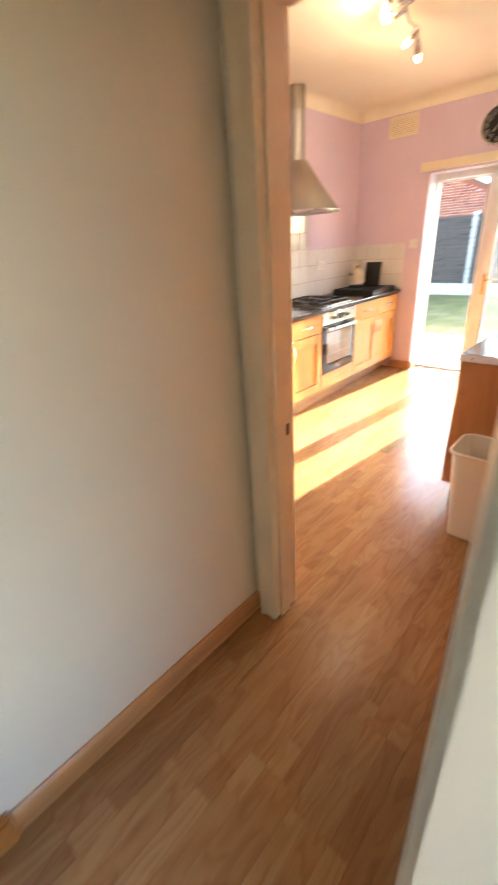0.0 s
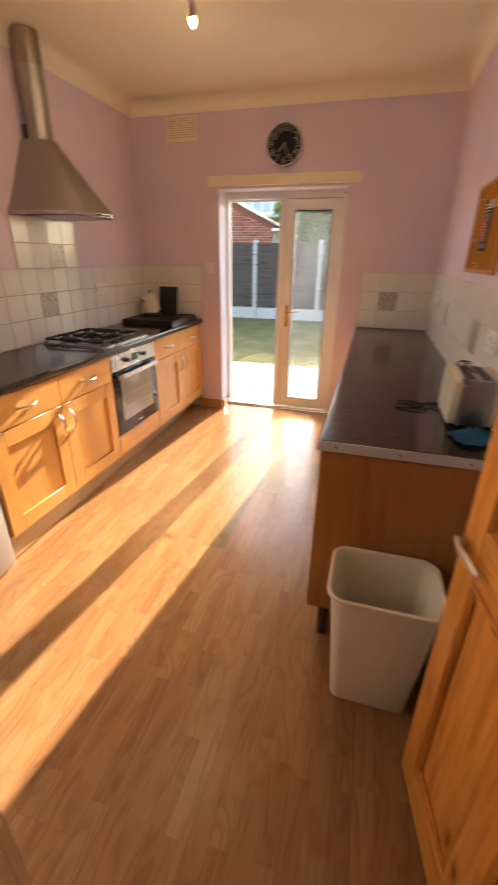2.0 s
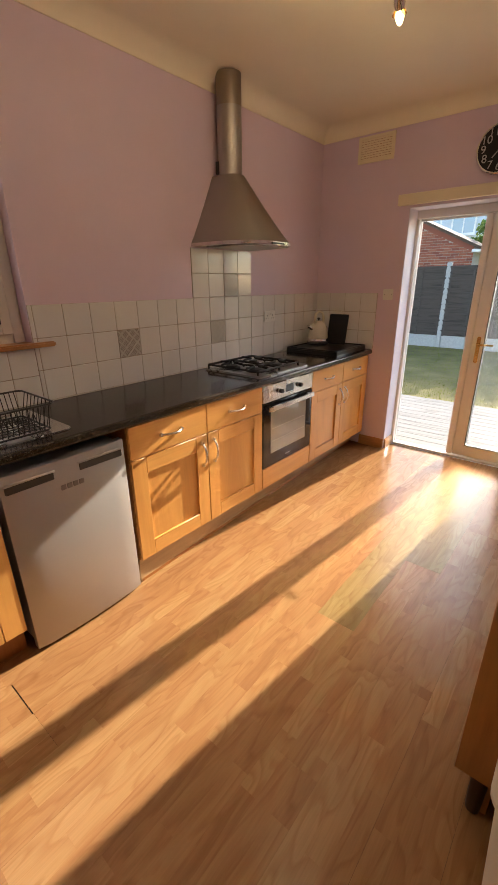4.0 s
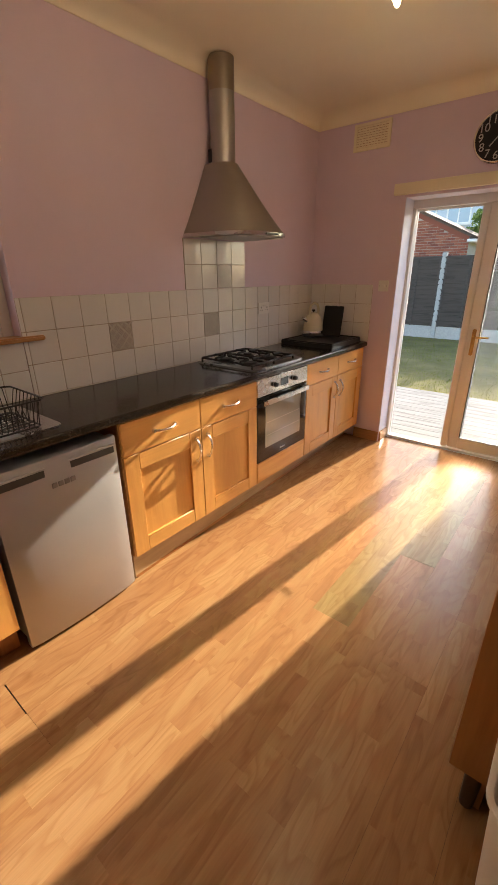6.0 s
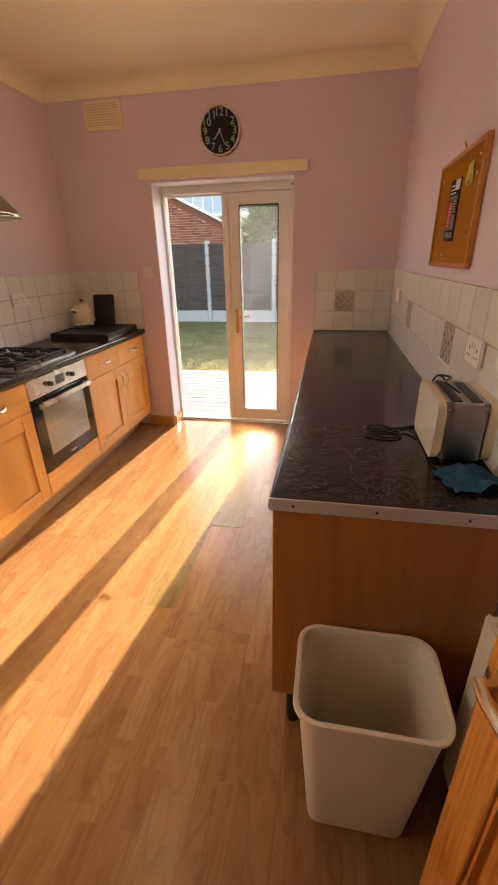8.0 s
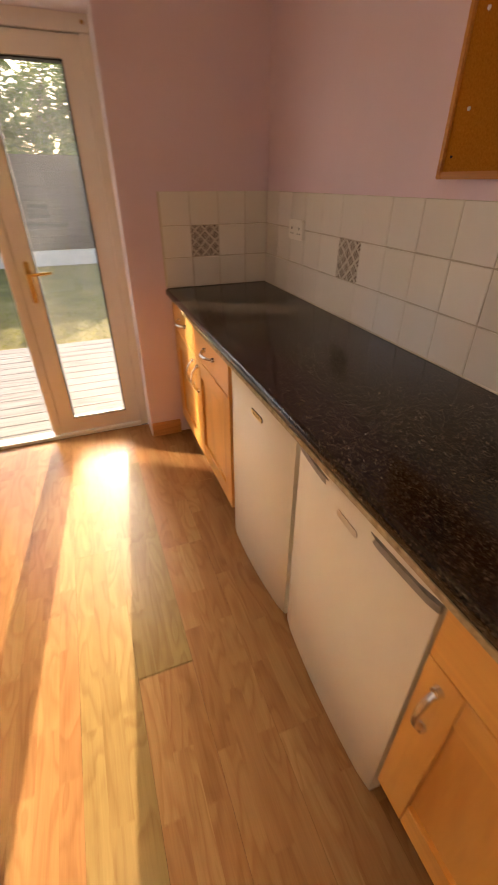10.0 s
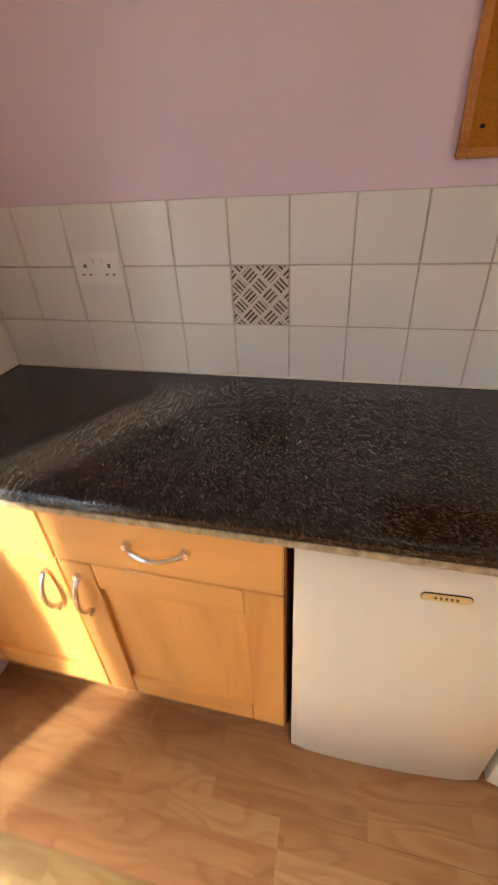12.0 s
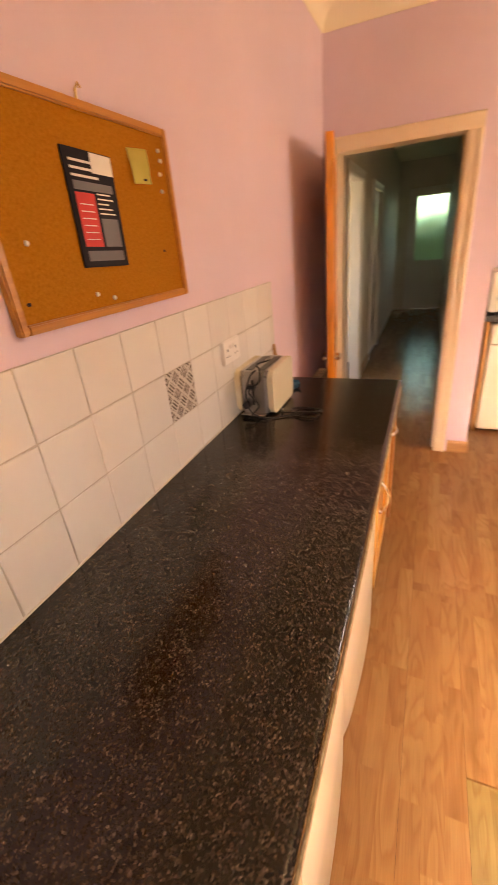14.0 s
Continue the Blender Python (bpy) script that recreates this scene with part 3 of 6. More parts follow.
# concave coving
COVE = [(0, 0), (0, ZC - ZV)] + [(0.115 - 0.109 * math.sin(radians(a)), (ZC - ZV - 0.001) * math.cos(radians(a))) for a in range(0, 91, 9)]
for name, m, length in (
        ("coving_back", pose(XL, YB, ZV, 0, 0, 0) @ Matrix.Diagonal((1, -1, 1, 1)), XR - XL),
        ("coving_left", pose(XL, YN, ZV, 0, 0, 90) @ Matrix.Diagonal((1, -1, 1, 1)), YB - YN),
        ("coving_right", pose(XR, YS, ZV, 0, 0, 90), YB - YS),
        ("coving_doorway", pose(XP, YS, ZV), XR - XP),
        ("coving_near", pose(XL, YN, ZV), XP - XL),
        ("coving_partition", pose(XP, YN, ZV, 0, 0, 90), YS - YN)):
    solid(name, bm_sweep(COVE, m, length), CREAM, "cream painted plaster coving", "coving", "structure")

floor = solid("floor", boxes((XL - 0.2, 4.7, YE - 0.1, YB + 0.1, -0.1, -0.010)), DARK, "orange-toned three-strip laminate floor", "floor", "structure")

SKP = [(0, 0), (0.016, 0), (0.016, 0.07), (0.013, 0.082), (0.006, 0.09), (0, 0.09)]


def skirting(x, y, rz, length):
    solid("baseboard", bm_sweep(SKP, Matrix.Identity(4), length), SKIRT, "orange-brown wooden skirting board", "skirting board", "structure",
          m=pose(x, y, 0.0, 0, 0, rz))


# local +y of a skirting points away from its wall
skirting(WX0, YB, 180, WX0 - 0.86)
skirting(WX0 + 0.004, YB + 0.175, -90, 0.159)
skirting(2.40, YB, 180, 2.40 - WX1)
skirting(XH, YH - 0.002, -90, YH - 0.06)
skirting(XH, -0.21, -90, -0.21 - YE)
solid("trim_plinth_block", boxes((XH, XH + 0.035, -0.208, 0.056, 0.0, 0.11), bevel=0.008, seg=2), BEECH_DARK, "dark wooden plinth block on the hall wall", "trim", "structure")
skirting(XR, SY1 + 0.08, 90, YH - SY1 - 0.08)
skirting(XR, -1.28, 90, 0.74)
skirting(XP, YS, 0, 0.13)
skirting(XP, YN + 0.62, 90, YS - YN - 0.62)
skirting(XR, YS + 0.02, 90, 1.12)

# moulded casing: (across, out) profile, flat back at out = 0
CASE = [(0, 0), (0, 0.012), (0.012, 0.018), (0.03, 0.014), (0.05, 0.016), (0.06, 0.024), (0.072, 0.024), (0.078, 0.016), (0.078, 0)]


def casing(name, m, w, h, material, label):
    """Casing round an opening w wide and h high: local x across, local y out of the wall, z up."""
    t = thing(name, m, label, "door casing", kind="structure")
    up = [(q, p) for p, q in CASE]
    for x, flip in ((0, -1), (w, 1)):
        bm = bmesh.new()
        join(bm, bm_sweep([(a * flip, b) for a, b in CASE], Matrix(((0, 1, 0, x), (0, 0, 1, 0), (1, 0, 0, 0), (0, 0, 0, 1))), h))
        part("upright", bm, material, t)
    bm = bm_sweep([(b, a) for a, b in CASE], Matrix.Translation((-0.078, 0, h)), w + 0.156)
    part("head", bm, material, t)
    return t


casing("door_casing_kitchen", pose(DX0, YS, 0), DX1 - DX0, DZ, CREAM_GLOSS, "cream gloss painted moulded door casing")
casing("door_casing_hall", pose(DX1, YH, 0, 0, 0, 180), DX1 - DX0, DZ, CREAM_GLOSS, "cream gloss painted moulded door casing")
casing("door_casing_side", pose(XR, SY0, 0, 0, 0, 90), SY1 - SY0, 1.985, GLOSS_WHITE, "white gloss painted moulded door casing")
casing("door_casing_far", pose(XR, -2.14, 0, 0, 0, 90), 0.78, 1.985, GLOSS_WHITE, "white gloss painted moulded door casing")
lining = thing("door_lining", pose(0, 0, 0), "cream gloss painted door lining with a stop", "door frame", kind="structure")
part("upright", boxes((DX0 - 0.025, DX0, YH, YS, 0, DZ), (DX0, DX0 + 0.012, YH + 0.02, YS - 0.045, 0, DZ), bevel=0.002), CREAM_GLOSS, lining)
part("upright", boxes((DX1, DX1 + 0.025, YH, YS, 0, DZ), (DX1 - 0.012, DX1, YH + 0.02, YS - 0.045, 0, DZ), bevel=0.002), CREAM_GLOSS, lining)
part("head", boxes((DX0 - 0.025, DX1 + 0.025, YH, YS, DZ, DZ + 0.024), bevel=0.002), CREAM_GLOSS, lining)
part("striker_plate", boxes((DX0 + 0.0005, DX0 + 0.003, YS - 0.036, YS - 0.018, 0.842, 0.884)), BRONZE, lining, "dark worn striker plate")
side_lining = thing("door_lining_side", pose(0, 0, 0), "white gloss painted door lining", "door frame", kind="structure")
part("upright", boxes((XR, XR + 0.1, SY1 - 0.02, SY1, 0, 2.0)), GLOSS_WHITE, side_lining)
part("upright", boxes((XR, XR + 0.1, SY0, SY0 + 0.02, 0, 2.0)), GLOSS_WHITE, side_lining)
part("head", boxes((XR, XR + 0.1, SY0 + 0.02, SY1 - 0.02, 1.98, 2.0)), GLOSS_WHITE, side_lining)


# ---- doors ----
def panel_door(name, w, h, t, mv, mh, label, m, rails):
    """Four-panel door: local x along the leaf, y through it, z up."""
    d = thing(name, m, label, "door", kind="structure")
    s, mid = 0.086, 0.098
    z0, z1, z2, z3 = rails
    part("stile", boxes((0, s, 0, t, 0, h), bevel=0.003), mv, d)
    part("stile", boxes((w - s, w, 0, t, 0, h), bevel=0.003), mv, d)
    for a, b in ((0, z0), (z1, z2), (z3, h)):
        part("rail", boxes((s, w - s, 0.0005, t - 0.0005, a, b), bevel=0.003), mh, d)
    cx = w / 2
    for a, b in ((z0, z1), (z2, z3)):
        part("muntin", boxes((cx - mid / 2, cx + mid / 2, 0.0005, t - 0.0005, a, b), bevel=0.003), mv, d)
        for x0, x1 in ((s, cx - mid / 2), (cx + mid / 2, w - s)):
            p = part("panel", boxes((x0, x1, t * 0.35, t * 0.65, a, b)), mv, d)
            k = 0.016
            for y0, y1 in ((0.004, t * 0.35), (t * 0.65, t - 0.004)):
                part("moulding", boxes((x0, x0 + k, y0, y1, a, b), (x1 - k, x1, y0, y1, a, b), (x0 + k, x1 - k, y0, y1, a, a + k),
                                       (x0 + k, x1 - k, y0, y1, b - k, b), bevel=0.005, seg=2), mv, p)
    return d


def lever(parent, m, material, reach=0.11):
    h = part("door_handle", bm_cyl(0.026, 0.024, 0, 0.008, 24), BRONZE, parent, "dark rosette with a satin lever")
    h.matrix_local = m
    part("neck", bm_cyl(0.009, 0.009, 0.008, 0.062, 12), material, h)
    part("lever", bm_tube([(-0.008, 0, 0.060), (reach * 0.25, 0, 0.066), (reach * 0.6, 0.004, 0.066), (reach, -0.004, 0.060)], 0.0105, 10), material, h)


HINGE = Vector((2.9444, 1.252, 0))
turn = math.degrees(math.atan2(0.700, -0.123))
door_1 = panel_door("door_1", 0.722, 1.96, 0.04, PINE_V, PINE_H, "varnished knotty pine four-panel door, standing open", Matrix.Translation(HINGE) @ pose(0, 0, 0.006, 0, 0, turn),
                    (0.135, 0.81, 0.957, 1.88))
lever(door_1, pose(0.694, 0.04, 0.884, -90, 0, 180), NICKEL)
lever(door_1, pose(0.694, 0.0, 0.884, 90, 0, 180), NICKEL)
for z in (0.22, 1.72):
    part("hinge", boxes((-0.008, 0.002, 0.004, 0.036, z, z + 0.09)), BRASS, door_1, "worn brass hinge")
door_2 = panel_door("door_2", 0.78, 1.98, 0.04, GLOSS_WHITE, GLOSS_WHITE, "closed white painted four-panel hall door", pose(XR + 0.05, -2.14, 0.004, 0, 0, 90), (0.22, 0.75, 0.91, 1.86))
# front door with frosted glass
door_3 = thing("door_3", pose(2.02, YE - 0.09, 0.005), "closed white front door with a frosted glass pane", "front door", kind="structure")
part("door_frame", boxes((0, 0.06, 0, 0.07, 0, 2.19), (0.72, 0.78, 0, 0.07, 0, 2.19), (0.06, 0.72, 0, 0.07, 2.13, 2.19)), GLOSS_WHITE, door_3)
part("stile", boxes((0.06, 0.10, 0.01, 0.06, 0, 2.13)), GLOSS_WHITE, door_3)
part("stile", boxes((0.63, 0.72, 0.01, 0.06, 0, 2.13)), GLOSS_WHITE, door_3)
part("rail", boxes((0.10, 0.63, 0.01, 0.06, 0, 0.93)), GLOSS_WHITE, door_3)
part("rail", boxes((0.10, 0.63, 0.01, 0.06, 2.05, 2.13)), GLOSS_WHITE, door_3)
p = part("pane", boxes((0.10, 0.63, 0.03, 0.04, 0.93, 2.05)), FROSTED, door_3, "frosted glass pane tinted with the green light of the foliage outside")
p.visible_shadow = False

# garden doors: frame, a closed leaf and a leaf folded out
FY = YB + 0.18
window_1 = thing("door_4", pose(0, FY, 0), "white plastic garden door frame with one leaf shut", "garden door", kind="structure")
OX0, OX1, OZ = 1.128, 2.165, 1.95
part("door_frame", boxes((WX0, OX0, 0, 0.07, 0, OZ), (OX1, WX1, 0, 0.07, 0, OZ), (WX0, WX1, 0, 0.07, OZ, WZ), bevel=0.004), UPVC, window_1)
part("bead", boxes((OX0, OX0 + 0.004, 0.045, 0.068, 0.0, OZ), (OX1 - 0.014, OX1, 0.045, 0.068, 0.0, OZ), (OX0, OX1, 0.045, 0.068, OZ - 0.014, OZ)), UPVC, window_1)
part("threshold", boxes((OX0, OX1, -0.01, 0.075, 0.0, 0.022), bevel=0.004), UPVC, window_1, "low white plastic threshold")
part("hinge_cap", bm_cyl(0.008, 0.008, -0.006, 0.002, 12, pose(WX1 - 0.03, 0, WZ - 0.03, 90)), BRASS, window_1)


def glazed_leaf(parent_name, m, w, h, label, handle_x, glass):
    """A glazed plastic door leaf: local x across, y out to the garden, z up."""
    t = thing(parent_name, m, label, "garden door", kind="structure")
    s, d = 0.088, 0.06
    part("leaf_frame", boxes((0, s, 0, d, 0, h), (w - s, w, 0, d, 0, h), (s, w - s, 0, d, 0, 0.10), (s, w - s, 0, d, h - 0.088, h), bevel=0.005, seg=2), UPVC, t)
    part("gasket", boxes((s - 0.001, s + 0.005, -0.001, d + 0.001, 0.1, h - 0.088), (w - s - 0.005, w - s + 0.001, -0.001, d + 0.001, 0.1, h - 0.088),
                         (s, w - s, -0.001, d + 0.001, 0.099, 0.105), (s, w - s, -0.001, d + 0.001, h - 0.093, h - 0.087)), RUBBER, t, "black rubber gasket")
    g = part("pane", boxes((s + 0.002, w - s - 0.002, d * 0.45, d * 0.55, 0.102, h - 0.09)), glass, t, "clear glass pane")
    g.visible_shadow = False
    hx = handle_x
    pl = part("handle_plate", bm_round_slab(hx - 0.014, hx + 0.014, -0.105, 0.105, 0, 0.008, 0.013), BRASS, t, "brass lever handle plate")
    pl.matrix_local = pose(0, 0, 0.955 - 0.03, 90)
    part("lever", bm_tube([(hx, 0.045, 0.006), (hx, 0.045, 0.045), (hx + 0.03, 0.045, 0.052), (hx + 0.115, 0.048, 0.046)], 0.008, 10), BRASS, pl)
    part("cylinder", bm_cyl(0.009, 0.009, 0.006, 0.013, 16, Matrix.Translation((hx, -0.05, 0))), BRASS, pl)
    return t


SPLIT = 1.668
shut = glazed_leaf("door_leaf", pose(SPLIT, FY + 0.002, 0.03), OX1 - SPLIT, OZ - 0.034, "white plastic glazed leaf, shut, with a brass handle", 0.05, DUSTY)
part("astragal", boxes((-0.052, -0.001, -0.012, 0.055, 0, OZ - 0.034), bevel=0.006, seg=2), UPVC, shut)
glazed_leaf("door_leaf", Matrix.Translation(LEAF_HINGE) @ pose(0, 0, 0, 0, 0, LEAF_TURN), 0.50, OZ - 0.034, "white plastic glazed leaf, folded open outwards", 0.455, WEATHERED)
# thin added boards whose pale paint carries the reveal's daylight
for name, b in (("trim_reveal_left", (WX0, WX0 + 0.004, YB + 0.001, FY - 0.001, 0.0, WZ - 0.004)), ("trim_reveal_right", (WX1 - 0.004, WX1, YB + 0.001, FY - 0.001, 0.0, WZ - 0.004)),
                ("trim_reveal_top", (WX0, WX1, YB + 0.001, FY - 0.001, WZ - 0.004, WZ))):
    solid(name, boxes(b), REVEAL, "reveal board of the garden door, daylight put into its pale paint", "reveal", "structure")
solid("trim_lintel", boxes((1.012, 2.312, YB - 0.035, YB + 0.0, 2.03, 2.105), bevel=0.003), IVORY, "ivory painted wooden batten over the garden door", "trim", "structure")

# side window
window_2 = thing("window_1", pose(XL - 0.135, NY0, NZ0), "white plastic casement window in a deep reveal", "window", kind="structure")
wl, wh = NY1 - NY0, NZ1 - NZ0
part("window_frame", boxes((0, 0.06, 0, 0.055, 0, wh), (0, 0.06, wl - 0.055, wl, 0, wh), (0, 0.06, 0.055, wl - 0.055, 0, 0.055), (0, 0.06, 0.055, wl - 0.055, wh - 0.055, wh),
                           (0, 0.06, wl / 2 - 0.03, wl / 2 + 0.03, 0.055, wh - 0.055), bevel=0.004), UPVC, window_2)
for y0, y1 in ((0.055, wl / 2 - 0.03), (wl / 2 + 0.03, wl - 0.055)):
    sash = part("sash", boxes((0.008, 0.075, y0, y0 + 0.05, 0.055, wh - 0.055), (0.008, 0.075, y1 - 0.05, y1, 0.055, wh - 0.055), (0.008, 0.075, y0 + 0.05, y1 - 0.05, 0.055, 0.105),
                              (0.008, 0.075, y0 + 0.05, y1 - 0.05, wh - 0.105, wh - 0.055), bevel=0.004), UPVC, window_2)
    part("gasket", boxes((0.006, 0.077, y1 - 0.056, y1 - 0.049, 0.105, wh - 0.105), (0.006, 0.077, y0 + 0.049, y0 + 0.056, 0.105, wh - 0.105), (0.006, 0.077, y0 + 0.05, y1 - 0.05, 0.104, 0.111)), RUBBER, sash, "black rubber gasket")
    g = part("pane", boxes((0.035, 0.041, y0 + 0.052, y1 - 0.052, 0.107, wh - 0.107)), GLASS, sash, "clear glass pane")
    g.visible_shadow = False
solid("window_sill", boxes((XL - 0.07, XL + 0.035, NY0 - 0.06, NY1 + 0.10, NZ0 - 0.012, NZ0 + 0.012), bevel=0.006, seg=2), SKIRT, "varnished wooden window sill", "window sill", "structure")


# ---- fitted kitchen ----
def bow_handle(parent, p, q, out=0.034, material=None):
    """A bowed bar handle with small feet, from p to q, standing out towards local -y."""
    bm = bm_tube(arc(p, q, (0, -out, 0), 12), 0.0068, 10)
    for e in (p, q):
        join(bm, bm_cyl(0.0115, 0.009, 0, 0.012, 14, Matrix.Translation(e) @ pose(0, 0, 0, 90)))
    return part("handle", bm, material or NICKEL, parent, "satin nickel bow handle")


def shaker(parent, x0, x1, z0, z1, hinge_left=True, handle=True, mv=None, mh=None):
    """A framed door with a sunk panel, local y from -0.02 to 0."""
    s = 0.085
    g = 0.002
    a, b, c, d = x0 + g, x1 - g, z0 + g, z1 - g
    door = part("door", boxes((a + s, b - s, -0.007, -0.001, c + s, d - s)), BEECH_V, parent)
    for u in (a, b - s):
        part("stile", boxes((u, u + s, -0.02, 0, c, d), bevel=0.002), BEECH_V, door)
    for u in (c, d - s):
        part("rail", boxes((a + s + 0.0007, b - s - 0.0007, -0.0194, 0, u, u + s), bevel=0.0022), BEECH_H, door)
    if handle:
        hx = b - s / 2 if hinge_left else a + s / 2
        bow_handle(door, (hx, -0.02, d - 0.175), (hx, -0.02, d - 0.045))
    return door


def drawer(parent, x0, x1, z0, z1):
    g = 0.0015
    f = part("drawer_front", boxes((x0 + g, x1 - g, -0.02, 0, z0 + g, z1 - g), bevel=0.003, seg=2), BEECH_H, parent)
    c = (x0 + x1) / 2
    bow_handle(f, (c - 0.065, -0.02, (z0 + z1) / 2), (c + 0.065, -0.02, (z0 + z1) / 2))
    return f


def carcass(parent, w, depth=0.54, z0=0.14, z1=0.866):
    t = 0.018
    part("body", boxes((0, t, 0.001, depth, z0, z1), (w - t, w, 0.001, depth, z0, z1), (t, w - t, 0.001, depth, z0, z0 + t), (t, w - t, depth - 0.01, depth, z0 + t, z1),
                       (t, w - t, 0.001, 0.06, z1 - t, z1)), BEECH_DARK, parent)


UNITS = "beech kitchen base units"


def base_unit(m, splits, label, z0=0.14, zd=0.70, hinges=None):
    """A base unit with a drawer above each door."""
    u = thing("base_cabinet", m, label, "base cabinet", UNITS)
    carcass(u, splits[-1], z0=z0)
    for i, (a, b) in enumerate(zip(splits, splits[1:])):
        drawer(u, a, b, zd, 0.866)
        shaker(u, a, b, z0, zd, (hinges or (True, False))[i])
    return u


FX = 0.875                                     # carcass front of the left run; door faces stand 20 mm proud
base_unit(pose(FX, 2.395, 0, 0, 0, LEFT), (0, 0.505, 1.005), "beech base cabinet with two doors and two drawers under the worktop")
base_unit(pose(FX, 4.005, 0, 0, 0, LEFT), (0, 0.482, 0.955), "beech base cabinet with two doors and two drawers beside the oven")
base_unit(pose(FX, 0.83, 0, 0, 0, LEFT), (0, 0.5, 0.985), "beech sink cabinet with two doors beside the silver fridge")
RX = 2.44
base_unit(pose(RX, 4.992, 0, 0, 0, RIGHT), (0, 0.455, 0.985), "beech base cabinet with two doors, near the garden door", z0=0.125, zd=0.69)
base_unit(pose(RX, 2.905, 0, 0, 0, RIGHT), (0, 0.515), "beech base cabinet with one door beside the white fridge", z0=0.15, zd=0.70, hinges=(False,))
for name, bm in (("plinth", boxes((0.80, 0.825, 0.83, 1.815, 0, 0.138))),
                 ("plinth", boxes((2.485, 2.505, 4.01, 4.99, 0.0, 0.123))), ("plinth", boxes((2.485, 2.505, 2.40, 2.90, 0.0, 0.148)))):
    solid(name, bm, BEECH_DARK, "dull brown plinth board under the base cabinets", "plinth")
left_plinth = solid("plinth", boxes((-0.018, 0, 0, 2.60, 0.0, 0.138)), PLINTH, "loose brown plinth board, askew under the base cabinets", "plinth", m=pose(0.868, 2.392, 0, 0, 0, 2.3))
part("seal_strip", boxes((0.0, 0.004, 0.004, 2.59, 0.0, 0.016), bevel=0.001), BEECH_DARK, left_plinth, "dark strip along the foot")
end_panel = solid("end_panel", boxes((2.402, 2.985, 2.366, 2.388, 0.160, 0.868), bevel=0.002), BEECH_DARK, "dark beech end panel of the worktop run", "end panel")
part("foot", bm_cyl(0.02, 0.024, 0.0, 0.16, 12, Matrix.Translation((2.47, 2.40, 0))), BRONZE, end_panel, "dark brown foot")


def worktop(name, y0, y1, back, front, label):
    """Postformed worktop with a rounded nose; back and front are x."""
    s = 1 if front > back else -1
    w, t, r = abs(front - back), 0.04, 0.014
    nose = [(w - r + r * math.sin(radians(a)), t - r + r * math.cos(radians(a))) for a in range(0, 91, 15)]
    nose += [(w - r + r * math.cos(radians(a)), r - r * math.sin(radians(a))) for a in range(0, 91, 15)]
    prof = [(0, 0), (0, t)] + nose
    bm = bm_sweep([(-p, q) for p, q in prof], pose(back, y0, 0.87, 0, 0, 90) @ Matrix.Diagonal((1, s, 1, 1)), y1 - y0)
    return solid(name, bm, GRANITE, label, "worktop")


left_top = worktop("worktop", YN + 0.001, YB - 0.001, XL + 0.001, 0.907, "black speckled laminate worktop with a rounded front edge")
strip = worktop("worktop", 2.362, YB - 0.001, XR - 0.001, 2.392, "black speckled laminate worktop with a bare end strip")
SEALANT = mat("old_sealant", (0.66, 0.62, 0.54), 0.5)
part("sealant_bead", boxes((XL + 0.006, XL + 0.013, 0.9, YB - 0.012, 0.9095, 0.9150), bevel=0.002), SEALANT, left_top, "pale sealant along the tiles")
part("sealant_bead", boxes((XR - 0.013, XR - 0.006, 2.372, YB - 0.012, 0.9095, 0.9145), bevel=0.002), SEALANT, strip, "pale sealant along the tiles")
part("edge_strip", boxes((2.394, 2.992, 2.356, 2.3615, 0.872, 0.908), bevel=0.001), mat("dull_aluminium", (0.62, 0.60, 0.58), 0.45, 0.6), strip, "grey metal edging strip")
part("worn_edge", boxes((2.3888, 2.394, 2.37, 4.62, 0.8685, 0.8835), bevel=0.001), WORN_EDGE, strip, "chipped brown lower edge")
for x in (2.455, 2.66, 2.87):
    part("screw", bm_cyl(0.0035, 0.0035, 0, 0.002, 10, Matrix.Translation((x, 2.356, 0.890)) @ pose(0, 0, 0, 90)), BLACK, strip)


# built-in oven
oven = thing("oven", pose(FX, 3.402, 0, 0, 0, LEFT), "built-in steel and black glass oven under the hob", "oven")
part("body", boxes((0.02, 0.58, 0.03, 0.52, 0.30, 0.86)), DARK, oven)
cp = part("control_panel", boxes((0.002, 0.596, -0.022, 0.02, 0.752, 0.866), bevel=0.003), STEEL_LIGHT, oven, "brushed steel control panel")
part("display", boxes((0.255, 0.345, -0.0235, -0.0215, 0.785, 0.835)), BLACK_GLOSS, cp, "black clock display")
part("display_frame", boxes((0.25, 0.35, -0.0228, -0.0218, 0.78, 0.84)), SILVER, cp)
for x in (0.185, 0.415):
    k = part("knob", bm_cyl(0.016, 0.014, 0.0, 0.024, 24, pose(x, -0.022, 0.808, 90)), BLACK, cp, "black oven knob")
    part("knob_collar", bm_cyl(0.019, 0.019, 0.0, 0.003, 24, pose(x, -0.022, 0.808, 90)), STEEL, cp)
od = part("door", boxes((0.002, 0.596, -0.022, 0.02, 0.292, 0.746), bevel=0.004), BLACK_GLOSS, oven, "black glass oven door")
part("window", boxes((0.085, 0.515, -0.0235, -0.0221, 0.385, 0.68)), OVEN_GLASS, od, "reflecting oven window")
for z in (0.47, 0.56):
    part("shelf_runner", boxes((0.10, 0.50, -0.0243, -0.0236, z, z + 0.004)), STEEL, od)
part("badge", boxes((0.265, 0.325, -0.0235, -0.0222, 0.325, 0.333)), SILVER, od)
oh = part("handle", bm_round_slab(0.03, 0.57, -0.062, -0.044, 0.700, 0.728, 0.008), STEEL_LIGHT, oven, "steel bar handle")
